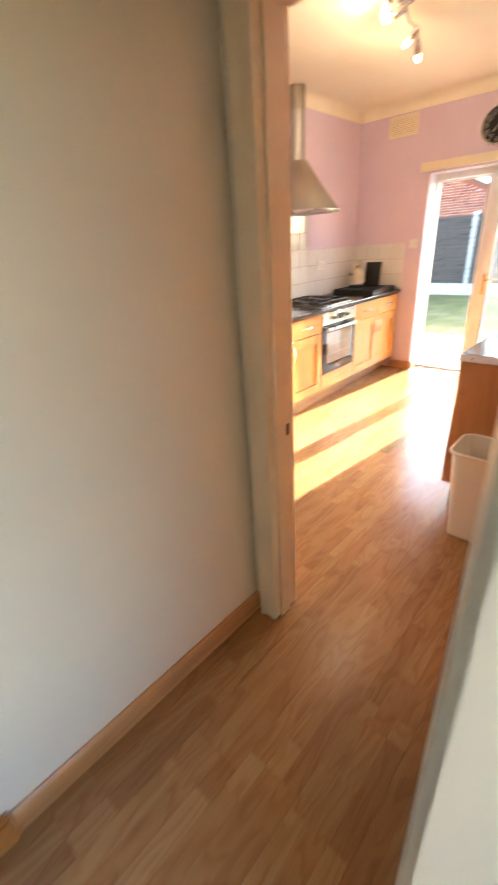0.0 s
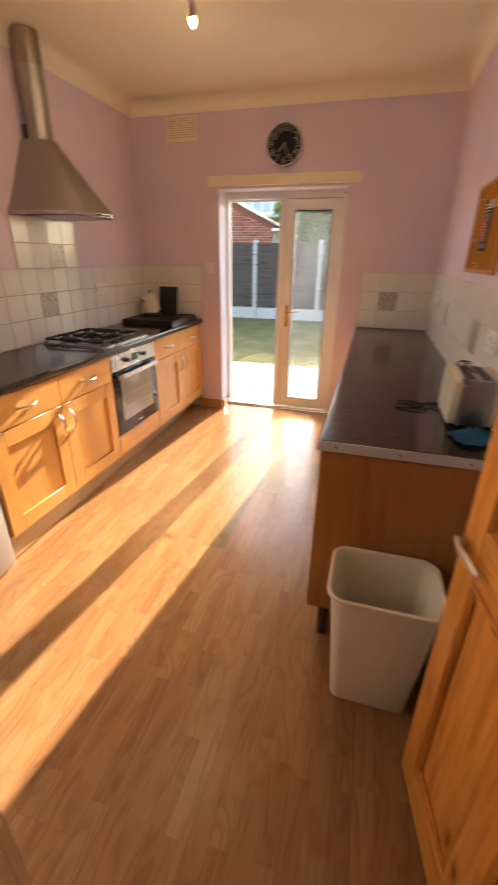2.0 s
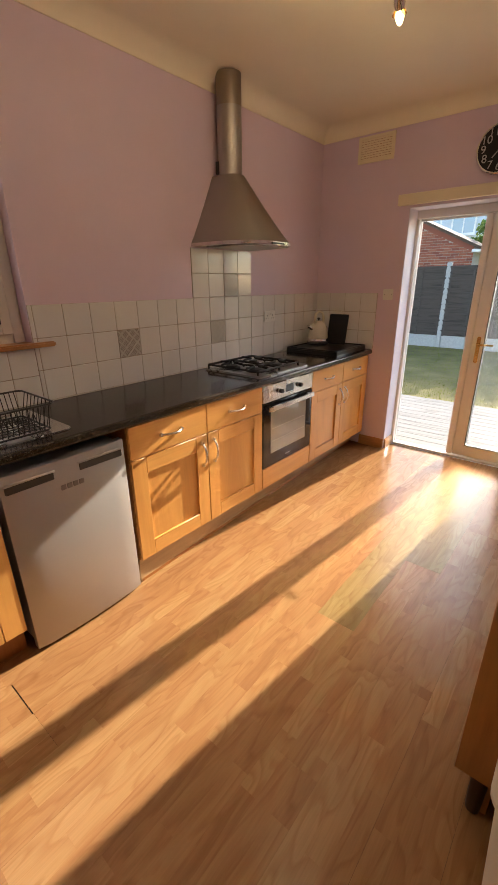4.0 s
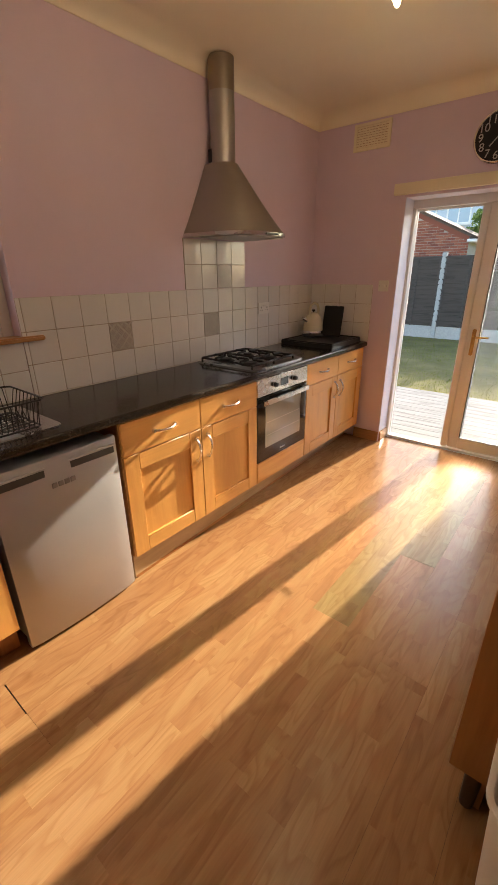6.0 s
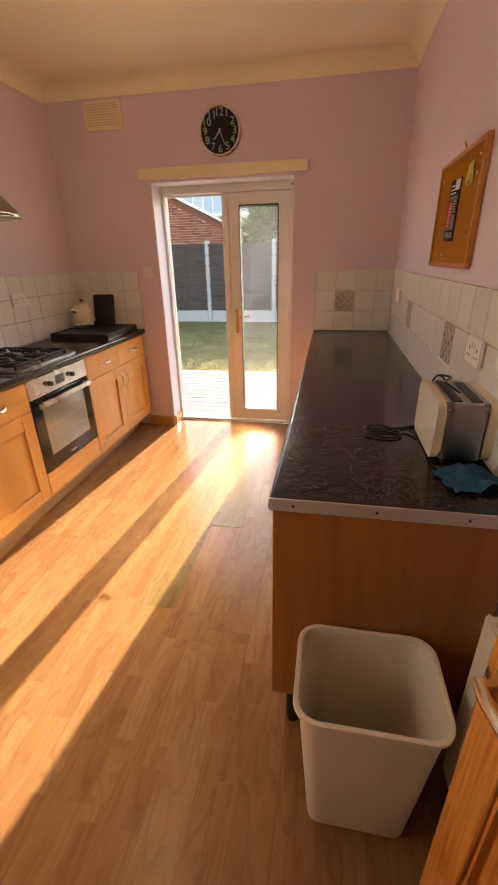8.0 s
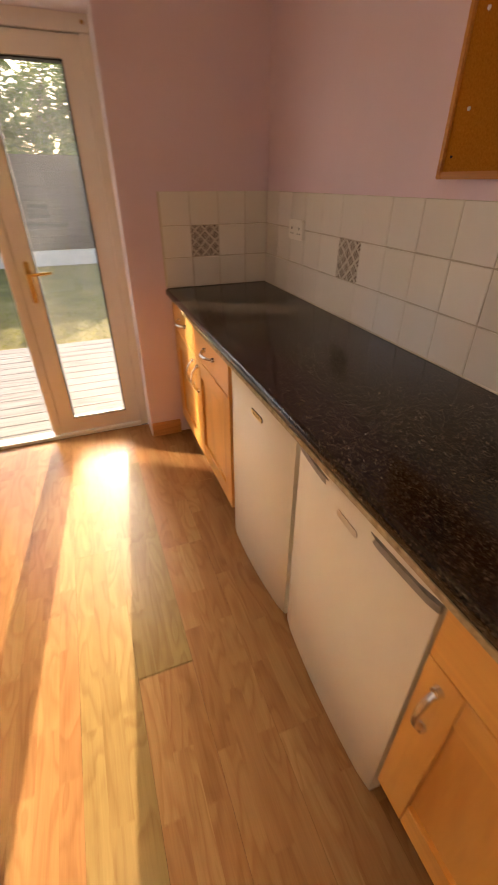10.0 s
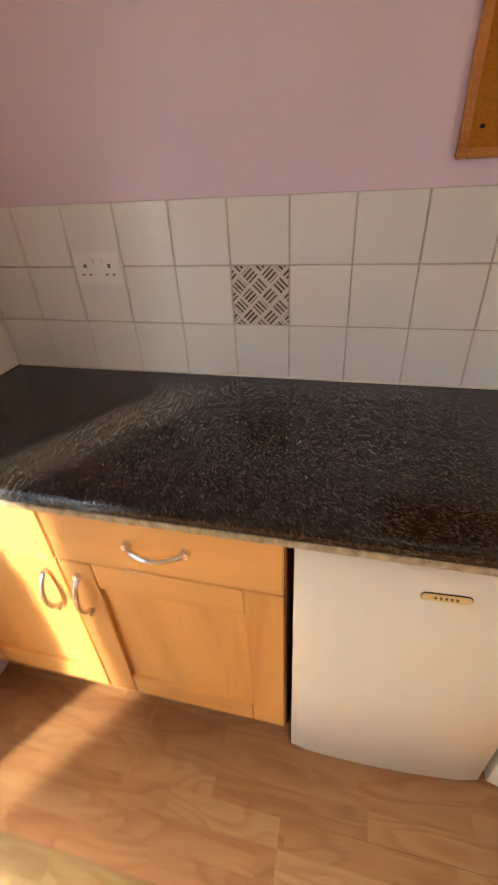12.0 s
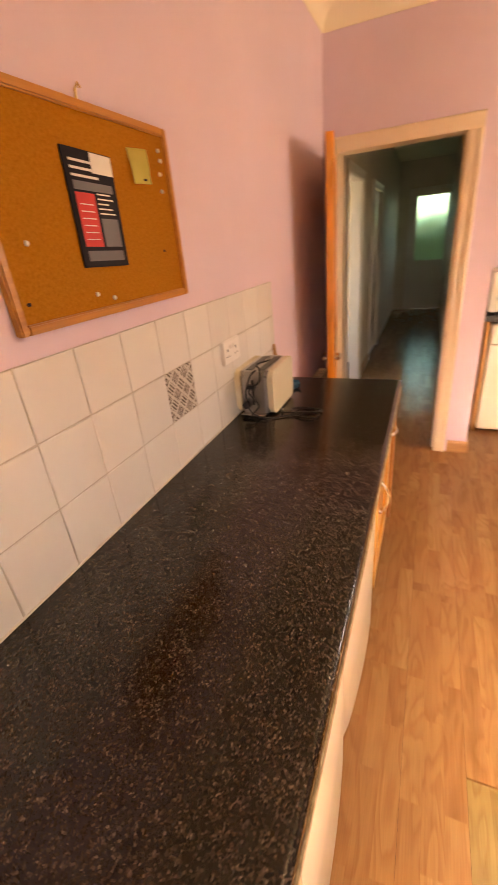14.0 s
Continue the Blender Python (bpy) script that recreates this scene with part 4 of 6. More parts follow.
for x in (0.06, 0.53):
    part("post", boxes((x, x + 0.02, -0.046, -0.02, 0.703, 0.725), bevel=0.003), STEEL_LIGHT, oh)
part("filler_panel", boxes((0.002, 0.596, -0.02, 0.0, 0.142, 0.288), bevel=0.002), BEECH_H, oven, "beech filler panel below the oven door")

# gas hob
hob = thing("gas_hob", pose(0.36, 3.415, 0.910), "stainless steel four-burner gas hob let into the worktop", "hob")
part("tray", bm_round_slab(0, 0.50, 0, 0.585, 0.0, 0.012, 0.03, edge=0.005), HOB_STEEL, hob)
bur = part("burner", bm_lathe([(0.0, 0.030), (0.036, 0.030), (0.042, 0.025), (0.042, 0.018), (0.056, 0.017), (0.062, 0.012)], 24), IRON, hob, "black gas burner")
bur.location = (0.14, 0.14, 0)
for x, y, s in ((0.14, 0.38, 0.75), (0.36, 0.14, 1.1), (0.36, 0.38, 0.9)):
    b = bur.copy()
    scene.collection.objects.link(b)
    b.location, b.scale = (x, y, 0), (s, s, 1)
for y0 in (0.02, 0.255):
    bm = bmesh.new()
    for pts in ([(0.03, y0, 0.038), (0.47, y0, 0.038)], [(0.03, y0 + 0.23, 0.038), (0.47, y0 + 0.23, 0.038)], [(0.03, y0, 0.038), (0.03, y0 + 0.23, 0.038)], [(0.47, y0, 0.038), (0.47, y0 + 0.23, 0.038)]):
        join(bm, bm_tube(pts, 0.0075, 6))
    for cx in (0.14, 0.36):
        cy = y0 + 0.12
        for dx, dy in ((1, 0), (-1, 0), (0, 1), (0, -1)):
            far = 0.10
            join(bm, bm_tube([(cx + dx * 0.022, cy + dy * 0.022, 0.047), (cx + dx * far, cy + dy * far, 0.045), (cx + dx * (far + 0.012), cy + dy * (far + 0.012), 0.034)], 0.008, 6))
    for x in (0.03, 0.47):
        for y in (y0, y0 + 0.23):
            join(bm, bm_cyl(0.007, 0.006, 0.011, 0.040, 8, Matrix.Translation((x, y, 0))))
    part("pan_support", bm, IRON, hob, "black cast-iron pan support")
for x in (0.14, 0.215, 0.29, 0.365):
    k = part("knob", bm_lathe([(0.0, 0.034), (0.014, 0.034), (0.017, 0.03), (0.018, 0.012)], 20), BLACK, hob, "black hob knob")
    k.location = (x, 0.535, 0)

# cooker hood: flared steel canopy and round flue
hood = thing("cooker_hood", pose(XL, 3.705, 1.70), "stainless steel chimney cooker hood with a flared canopy", "cooker hood")


def hood_ring(w, d, n=16):
    """Half-round outline w wide along the wall and d deep."""
    pts = [(0.002, -w / 2)]
    for i in range(n + 1):
        a = -math.pi / 2 + math.pi * i / n
        e = 0.62
        pts.append((max(0.002, d * abs(math.cos(a)) ** e), w / 2 * math.copysign(abs(math.sin(a)) ** e, math.sin(a))))
    pts.append((0.002, w / 2))
    return pts


bm = bmesh.new()
rings = []
for k in range(9):
    u = k / 8
    w = 0.595 + (0.16 - 0.595) * u ** 0.92
    d = 0.47 + (0.175 - 0.47) * u ** 0.92
    rings.append([bm.verts.new((x, y, 0.018 + 0.40 * u)) for x, y in hood_ring(w, d)])
for a, b in zip(rings, rings[1:]):
    for i in range(len(a)):
        bm.faces.new((a[i], a[(i + 1) % len(a)], b[(i + 1) % len(a)], b[i]))
part("canopy", bm, STEEL, hood, "brushed steel flared canopy")
bm = bmesh.new()
lo = [bm.verts.new((x, y, 0.0)) for x, y in hood_ring(0.60, 0.475)]
hi = [bm.verts.new((x, y, 0.018)) for x, y in hood_ring(0.60, 0.475)]
for i in range(len(lo)):
    bm.faces.new((lo[i], lo[(i + 1) % len(lo)], hi[(i + 1) % len(lo)], hi[i]))
bm.faces.new(lo[::-1])
bm.faces.new(hi)
rim = part("rim", bm, STEEL_LIGHT, hood, "polished rim")
part("grease_filter", boxes((0.06, 0.40, -0.22, 0.22, -0.006, -0.0005), bevel=0.002), SILVER, rim, "grey mesh grease filter")
for y in (-0.17, 0.17):
    part("lamp_lens", bm_cyl(0.028, 0.028, -0.009, -0.006, 20, Matrix.Translation((0.40 - 0.02, y, 0))), PAPER, rim)
flue = part("flue", bm_cyl(0.0775, 0.0775, 0.40, 0.94, 40, Matrix.Translation((0.085, 0, 0))), STEEL, hood, "dulled round steel flue")
part("flue_sleeve", bm_cyl(0.0785, 0.0785, 0.78, 0.945, 40, Matrix.Translation((0.085, 0, 0))), brushed("stained_steel", (0.36, 0.31, 0.24), 0.42), flue, "stained upper flue sleeve")
part("grille", boxes((0.028, 0.068, -0.073, -0.05, 0.425, 0.495)), BLACK, flue, "dark flue vent slot")
part("switch_strip", boxes((0.44, 0.4785, -0.06, 0.06, 0.002, 0.012)), BLACK, rim)


# ---- fridges ----
def fridge(m, w, h, depth, bulge, material, label, badge, name="fridge"):
    """Under-counter fridge: local x across, front at y = 0 facing -y."""
    f = thing(name, m, label, "fridge")
    part("body", boxes((0.006, w - 0.006, 0.045, depth, 0.03, h - 0.01), bevel=0.006, seg=2), material, f)
    n = 12
    bm = bmesh.new()
    cols = []
    for i in range(n + 1):
        u = i / n
        y = -bulge * (1 - (2 * u - 1) ** 2) - (0.0 if 0 < i < n else -0.005)
        cols.append([bm.verts.new((w * u, yy, z)) for yy, z in ((0.04, 0.012), (y + 0.004, 0.012), (y, 0.020), (y, h - 0.006), (y + 0.005, h), (0.04, h))])
    for a, b in zip(cols, cols[1:]):
        for k in range(6):
            bm.faces.new((a[k], a[(k + 1) % 6], b[(k + 1) % 6], b[k]))
    bm.faces.new(cols[0])
    bm.faces.new(cols[-1][::-1])
    d = part("door", bm, material, f)
    part("seal", boxes((0.008, w - 0.008, 0.04, 0.046, 0.03, h - 0.01)), RUBBER, f, "grey door seal")
    for x in (0.05, w - 0.09):
        part("foot", bm_cyl(0.016, 0.018, 0.0, 0.03, 12, Matrix.Translation((x + 0.02, 0.09, 0))), BLACK, f)
        part("foot", bm_cyl(0.016, 0.018, 0.0, 0.03, 12, Matrix.Translation((x + 0.02, depth - 0.05, 0))), BLACK, f)
    return f, d


_, d = fridge(pose(0.90, 1.838, 0, 0, 0, LEFT), 0.528, 0.826, 0.55, 0.014, SILVER, "silver under-counter fridge with recessed grips beside the sink", True)
for x0, x1 in ((0.012, 0.195), (0.30, 0.505)):
    part("grip", boxes((x0, x1, -0.0165, -0.003, 0.757, 0.793), bevel=0.004), GRIP_DARK, d, "fridge grip, its recess's shade put into a dark colour")
    part("grip_lip", boxes((x0 - 0.004, x1 + 0.004, -0.0195, -0.004, 0.790, 0.797), bevel=0.002), SILVER, d)
part("maker_badge", boxes(*[(0.212 + i * 0.026, 0.234 + i * 0.026, -0.0165, -0.012, 0.699, 0.722) for i in range(4)], bevel=0.002), BADGE_GREY, d, "raised grey maker's badge")
_, d1 = fridge(pose(2.422, 3.990, 0, 0, 0, RIGHT + 2.3), 0.50, 0.838, 0.40, 0.013, WHITE_ENAMEL, "white under-counter fridge with a gold oval badge", True)
b = part("maker_badge", bm_round_slab(-0.042, 0.042, -0.009, 0.009, 0, 0.003, 0.008), BADGE_GOLD, d1, "small gold oval badge")
part("badge_rim", bm_round_slab(-0.0432, 0.0432, -0.0102, 0.0102, 0, 0.002, 0.009), INK, d1).matrix_local = pose(0.27, -0.0132, 0.765, 90)
b.matrix_local = pose(0.27, -0.0132, 0.765, 90)
part("badge_print", boxes(*[(-0.020 + i * 0.009, -0.0165 + i * 0.009, -0.003, 0.003, 0.003, 0.0036) for i in range(5)]), INK, d1).matrix_local = pose(0.27, -0.0132, 0.765, 90)
part("foot_mark", boxes((0.36, 0.385, 0.0, 0.004, 0.028, 0.034)), BLACK, d1)
_, d2 = fridge(pose(2.444, 3.468, 0, 0, 0, RIGHT - 2.0), 0.550, 0.838, 0.40, 0.013, WHITE_ENAMEL, "white under-counter fridge with a grey grip strip", True)
for x0, x1 in ((0.004, 0.185), (0.365, 0.551)):
    bm = bmesh.new()
    ring = []
    for i in range(9):
        x = x0 + (x1 - x0) * i / 8
        y = -0.013 * (1 - (2 * x / 0.555 - 1) ** 2) + (0.004 if i in (0, 8) else 0.0)
        ring.append([bm.verts.new((x, yy, z)) for yy, z in ((y + 0.006, 0.790), (y - 0.0025, 0.792), (y - 0.0015, 0.806), (y - 0.006, 0.813), (y + 0.006, 0.816))])
    for p, q in zip(ring, ring[1:]):
        for k in range(5):
            bm.faces.new((p[k], p[(k + 1) % 5], q[(k + 1) % 5], q[k]))
    bm.faces.new(ring[0])
    bm.faces.new(ring[-1][::-1])
    part("grip_strip", bm, GREY_GRIP, d2, "worn grey grip strip")
b = part("maker_badge", bm_round_slab(-0.042, 0.042, -0.009, 0.009, 0, 0.003, 0.008), GOLD, d2, "small pale oval badge")
b.matrix_local = pose(0.285, -0.0132, 0.765, 90)
part("foot_mark", boxes((0.08, 0.10, 0.0, 0.004, 0.028, 0.034)), BLACK, d2)


# ---- things on the left worktop ----
drainer = thing("sink_drainer", pose(0.37, 0.95, 0.910), "stainless steel sink with a ribbed drainer", "sink")
part("drainer_plate", bm_round_slab(0, 0.455, 0.46, 1.235, 0.0, 0.006, 0.03, edge=0.002), STEEL_LIGHT, drainer)
for i in range(7):
    part("rib", bm_tube([(0.06 + i * 0.055, 0.52, 0.006), (0.06 + i * 0.055, 1.14, 0.006)], 0.004, 8), STEEL_LIGHT, drainer)
part("rim", boxes((0, 0.455, 0.0, 0.02, 0, 0.006), (0, 0.455, 0.44, 0.46, 0, 0.006), (0, 0.02, 0.02, 0.44, 0, 0.006), (0.435, 0.455, 0.02, 0.44, 0, 0.006)), STEEL_LIGHT, drainer)
part("bowl", boxes((0.02, 0.435, 0.02, 0.44, 0.0005, 0.003)), STEEL, drainer)

rack = thing("dish_rack", pose(0.50, 1.79, 0.922), "black wire dish rack standing on the drainer", "dish rack")
RW, RL, RH = 0.33, 0.36, 0.115
loop = [(0.02, 0.02), (RW - 0.02, 0.02), (RW, 0.04), (RW, RL - 0.04), (RW - 0.02, RL - 0.02), (0.02, RL - 0.02), (0, RL - 0.04), (0, 0.04)]
part("top_rim", bm_tube([(x, y, RH) for x, y in loop], 0.004, 8, True), BLACK, rack)
part("base_rim", bm_tube([(x * 0.86 + RW * 0.07, y * 0.86 + RL * 0.07, 0.005) for x, y in loop], 0.004, 8, True), BLACK, rack)
for i in range(14):
    y = 0.05 + i * (RL - 0.1) / 13
    part("wire", bm_tube([(0.003, y, RH), (0.028, y, 0.01), (RW * 0.4, y, 0.004), (RW * 0.5, y, 0.045), (RW * 0.6, y, 0.004), (RW - 0.028, y, 0.01), (RW - 0.003, y, RH)], 0.0022, 6), BLACK, rack)
for i in range(8):
    x = 0.05 + i * (RW - 0.1) / 7
    part("wire", bm_tube([(x, RL - 0.022, RH), (x, RL - 0.05, 0.01), (x, 0.05, 0.01), (x, 0.022, RH)], 0.0022, 6), BLACK, rack)

slab = thing("hob_cover", pose(0.345, 4.45, 0.910), "black tray with a raised rim lying on the worktop", "tray")
part("plate", bm_round_slab(0, 0.50, 0, 0.535, 0.0, 0.034, 0.012, edge=0.004), mat("satin_black", (0.016, 0.015, 0.015), 0.28), slab)
part("rim", bm_tube([(0.01, 0.01, 0.036), (0.49, 0.01, 0.036), (0.49, 0.525, 0.036), (0.01, 0.525, 0.036)], 0.007, 8, True), BLACK, slab)
part("grip", bm_tube([(0.13, 0.012, 0.03), (0.13, -0.02, 0.03), (0.26, -0.02, 0.03), (0.26, 0.012, 0.03)], 0.007, 8), BLACK, slab)

kettle = thing("kettle", pose(0.455, 4.80, 0.947) @ Matrix.Diagonal((1.18, 1.18, 1.1, 1)), "cream enamel kettle with a loop handle on the black tray", "kettle")
part("base", bm_lathe([(0.0, 0.0), (0.082, 0.0), (0.084, 0.012), (0.080, 0.02)], 32), BLACK, kettle)
part("band", bm_lathe([(0.079, 0.02), (0.080, 0.022), (0.079, 0.045), (0.077, 0.048)], 32), CHROME, kettle, "chrome band")
body = part("body", bm_lathe([(0.077, 0.047), (0.077, 0.06), (0.073, 0.10), (0.064, 0.14), (0.052, 0.165), (0.04, 0.176)], 32), ENAMEL_CREAM, kettle)
part("spout", bm_tube([(-0.02, -0.06, 0.125), (-0.03, -0.082, 0.142), (-0.036, -0.096, 0.15)], 0.014, 10), CHROME, body)
lid = part("lid", bm_lathe([(0.042, 0.175), (0.03, 0.186), (0.01, 0.19), (0.0, 0.19)], 24), ENAMEL_CREAM, kettle)
part("lid_knob", bm_lathe([(0.006, 0.188), (0.006, 0.197), (0.013, 0.203), (0.01, 0.212), (0.0, 0.214)], 16), BLACK, lid)
part("handle", bm_tube([(0.0, -0.045, 0.168), (0.0, -0.058, 0.205), (0.0, -0.045, 0.245), (0.0, 0.0, 0.262), (0.0, 0.05, 0.25), (0.0, 0.072, 0.215), (0.0, 0.07, 0.165), (0.0, 0.066, 0.13)], 0.0095, 10), ENAMEL_CREAM, kettle, "cream loop handle")
panel = solid("chopping_board", boxes((-0.02, 0.17, 0, 0.012, 0, 0.265), bevel=0.004, seg=2), mat("matt_black", (0.012, 0.012, 0.014), 0.45), "black board standing upright against the tiles", "chopping board",
              m=pose(0.51, 4.895, 0.946, -10))


# ---- electrical fittings ----
def socket(m, label, gang=2, switch_only=False):
    """Wall plate: local x across, y out of the wall towards -y."""
    w = 0.146 if gang == 2 else 0.086
    s = thing("power_socket" if not switch_only else "light_switch", m, label, "socket" if not switch_only else "switch")
    part("plate", boxes((-w / 2, w / 2, -0.012, 0, -0.043, 0.043), bevel=0.004, seg=2), SOCKET, s)
    if switch_only:
        part("rocker", boxes((-0.012, 0.012, -0.016, -0.011, -0.012, 0.012), bevel=0.002), SOCKET, s)
        for x in (-0.03, 0.03):
            part("screw", bm_cyl(0.003, 0.003, 0, 0.001, 10, pose(x, -0.012, 0, 90)), BLACK, s)
        return s
    for x in (-0.036, 0.036):
        part("pin_holes", boxes((x - 0.004, x + 0.004, -0.0125, -0.0118, 0.002, 0.012), (x - 0.014, x - 0.007, -0.0125, -0.0118, -0.018, -0.013), (x + 0.007, x + 0.014, -0.0125, -0.0118, -0.018, -0.013)), BLACK, s)
        part("rocker", boxes((x * 0.35 - 0.006, x * 0.35 + 0.006, -0.016, -0.0115, 0.010, 0.026), bevel=0.002), SOCKET, s)
    return s


socket(pose(XL + 0.009, 4.23, 1.222, 0, 0, LEFT), "white double power socket on the tiles")
socket(pose(XR - 0.009, 4.612, 1.212, 0, 0, RIGHT), "white double power socket on the tiles")
socket(pose(XR - 0.009, 2.893, 1.178, 0, 0, RIGHT), "white double power socket on the tiles above the toaster")
socket(pose(1.0, YB, 1.378), "white single light switch beside the garden door", 1, True)
vent = thing("air_vent", pose(0.782, YB, 2.455), "cream plastic louvred air vent high on the wall", "air vent")
part("backing", boxes((-0.135, 0.135, -0.004, 0, -0.082, 0.082)), BEECH_DARK, vent)
part("frame", boxes((-0.148, -0.125, -0.012, 0, -0.09, 0.09), (0.125, 0.148, -0.012, 0, -0.09, 0.09), (-0.125, 0.125, -0.012, 0, -0.09, -0.072), (-0.125, 0.125, -0.012, 0, 0.072, 0.09)), IVORY, vent)
for i in range(9):
    z = -0.064 + i * 0.016
    part("slat", boxes((-0.125, 0.125, -0.010, -0.003, z - 0.0062, z + 0.0062)), IVORY, vent)
for i in range(9):
    x = -0.1 + i * 0.025
    part("slat", boxes((x - 0.003, x + 0.003, -0.0115, -0.010, -0.072, 0.072)), IVORY, vent)

# wall clock, showing about half past seven
clock = thing("wall_clock", pose(1.675, YB, 2.302), "round black wall clock with silver numerals and a chrome rim", "wall clock")
part("case", bm_cyl(0.150, 0.146, 0, 0.03, 48, pose(0, 0, 0, 90)), BLACK, clock)
dial = part("dial", bm_cyl(0.138, 0.138, 0.030, 0.031, 48, pose(0, 0, 0, 90)), mat("clock_face", (0.010, 0.010, 0.011), 0.6, 0.0, Specular_IOR_Level=0.25), clock)
part("rim", bm_tube([(0.144 * math.cos(a), -0.03, 0.144 * math.sin(a)) for a in (2 * math.pi * i / 48 for i in range(48))], 0.008, 8, True), CHROME, clock, "chrome rim")
NUMERAL = mat("silver_numeral", (0.36, 0.35, 0.34), 0.4, 0.2)
for i in range(1, 13):
    a = radians(90 - 30 * i)
    letters(str(i), 0.068, NUMERAL, dial, pose(0.108 * math.cos(a), -0.0316, 0.108 * math.sin(a), 90, 0, 0), "numeral")
for ang, ln, w in ((222, 0.07, 0.004), (156, 0.098, 0.003)):
    a = radians(90 - ang)
    part("clock_pointer", bm_tube([(-0.015 * math.cos(a), -0.034, -0.015 * math.sin(a)), (ln * math.cos(a), -0.034, ln * math.sin(a))], w, 6), NUMERAL, dial)


# ---- ceiling light ----
lamp = thing("ceiling_light", pose(1.63, 3.06, ZC), "dulled metal ceiling light with four lit spot bulbs", "ceiling light")
part("ceiling_plate", bm_lathe([(0.0, -0.026), (0.04, -0.024), (0.056, -0.012), (0.06, 0.0)], 32), NICKEL, lamp)
part("stem", bm_cyl(0.007, 0.007, -0.06, -0.02, 10), NICKEL, lamp)
bar = [(0.055, -0.30, -0.062), (0.06, -0.2, -0.064), (0.03, -0.08, -0.062), (0.0, 0.0, -0.060), (-0.04, 0.12, -0.062), (-0.045, 0.24, -0.062), (-0.085, 0.36, -0.062), (-0.12, 0.45, -0.062)]
part("arm", bm_tube(bar, 0.008, 8), NICKEL, lamp, "wavy metal bar")
BULB_POWER = 0.55
for (bx, by, bz), (dx, dy, dz) in (((0.055, -0.30, -0.062), (-0.35, -0.1, -0.85)), ((0.0, -0.06, -0.060), (-0.95, -0.35, -0.35)),
                                   ((-0.045, 0.24, -0.062), (-0.75, 0.25, -0.5)), ((-0.12, 0.45, -0.062), (-0.15, 0.65, -0.7))):
    dvec = Vector((dx, dy, dz)).normalized()
    at = Matrix.Translation((bx, by, bz - 0.012)) @ dvec.to_track_quat("Z", "Y").to_matrix().to_4x4()
    sp = part("spot_head", bm_lathe([(0.0, -0.02), (0.016, -0.018), (0.022, 0.0), (0.024, 0.035), (0.020, 0.05), (0.014, 0.05)], 20), NICKEL, lamp, "dull metal spot head")
    sp.matrix_local = at
    part("bulb", bm_lathe([(0.013, 0.048), (0.018, 0.062), (0.018, 0.075), (0.010, 0.098), (0.0, 0.105)], 16), BULB, sp, "lit candle bulb")
    for a in range(3):
        pet = part("petal", bm_sweep([(0.014, 0), (0.03, 0.02), (0.03, 0.022), (0.012, 0.003)], pose(0, 0, 0.046, 0, 0, 120 * a) @ Matrix.Translation((-0.010, 0, 0)), 0.02), AMBER, sp, "amber glass petal")
    ld = bpy.data.lights.new("bulb_light", "SPOT")
    ld.energy, ld.color, ld.shadow_soft_size = BULB_POWER, (1.0, 0.74, 0.46), 0.04
    ld.spot_size, ld.spot_blend = radians(178), 0.5
    lo = new("bulb_light", ld)
    foot = Vector((1.63, 3.06, ZC)) + Vector((bx, by, bz - 0.012)) + dvec * 0.135
    lo.matrix_world = look(foot, foot + dvec)


# ---- things along the right wall ----
board = thing("notice_board", pose(XR, 3.44, 1.415), "cork notice board in a wooden frame with pinned papers", "notice board")
BW, BH = 0.602, 0.40
board.matrix_world = pose(XR - 0.001, 3.447, 1.413, 0, -0.0, RIGHT)
part("cork_sheet", boxes((-BW / 2 + 0.01, BW / 2 - 0.01, -0.012, 0, 0.01, BH - 0.01)), CORK, board)
part("frame", boxes((-BW / 2, -BW / 2 + 0.018, -0.02, 0, 0, BH), (BW / 2 - 0.018, BW / 2, -0.02, 0, 0, BH), (-BW / 2 + 0.018, BW / 2 - 0.018, -0.02, 0, 0, 0.018), (-BW / 2 + 0.018, BW / 2 - 0.018, -0.02, 0, BH - 0.018, BH), bevel=0.003, seg=2), OAK_TRIM, board, "orange wooden frame")
part("hook", bm_tube([(0.0, -0.002, BH - 0.005), (0.0, -0.006, BH + 0.02), (0.004, -0.012, BH + 0.03), (0.008, -0.012, BH + 0.022)], 0.003, 6), BRASS, board, "small wire hook")
for x, z in ((-0.239, 0.336), (-0.232, 0.152), (-0.083, 0.047), (-0.031, 0.033), (0.252, 0.348), (0.257, 0.327), (0.246, 0.297), (0.244, 0.259)):
    pn = part("push_pin", bm_lathe([(0.0, 0.008), (0.004, 0.007), (0.0052, 0.004), (0.003, 0.002), (0.0, 0.0)], 12), PAPER, board, "white push pin")
    pn.matrix_local = pose(x, -0.0125, z, 90)
for x, z in ((-0.262, 0.052), (0.216, 0.12)):
    part("pin_hole", boxes((x - 0.004, x + 0.004, -0.0135, -0.0118, z - 0.003, z + 0.003)), INK, board)
leaflet = thing("leaflet", pose(XR - 0.0145, 3.474, 1.512, 0, 0, RIGHT) @ pose(0, 0, 0, 0, 2), "black leaflet with a red panel pinned to the cork", "leaflet")
part("sheet", boxes((-0.073, 0.073, -0.003, 0.0, 0.0, 0.216)), INK, leaflet)
part("red_panel", boxes((-0.058, -0.002, -0.004, -0.0032, 0.04, 0.140), bevel=0.0003), RED, leaflet, "red printed panel")
part("printed_line", boxes(*[(-0.05, -0.012, -0.0046, -0.0041, 0.118 - i * 0.013, 0.1198 - i * 0.013) for i in range(6)]), PAPER, leaflet)
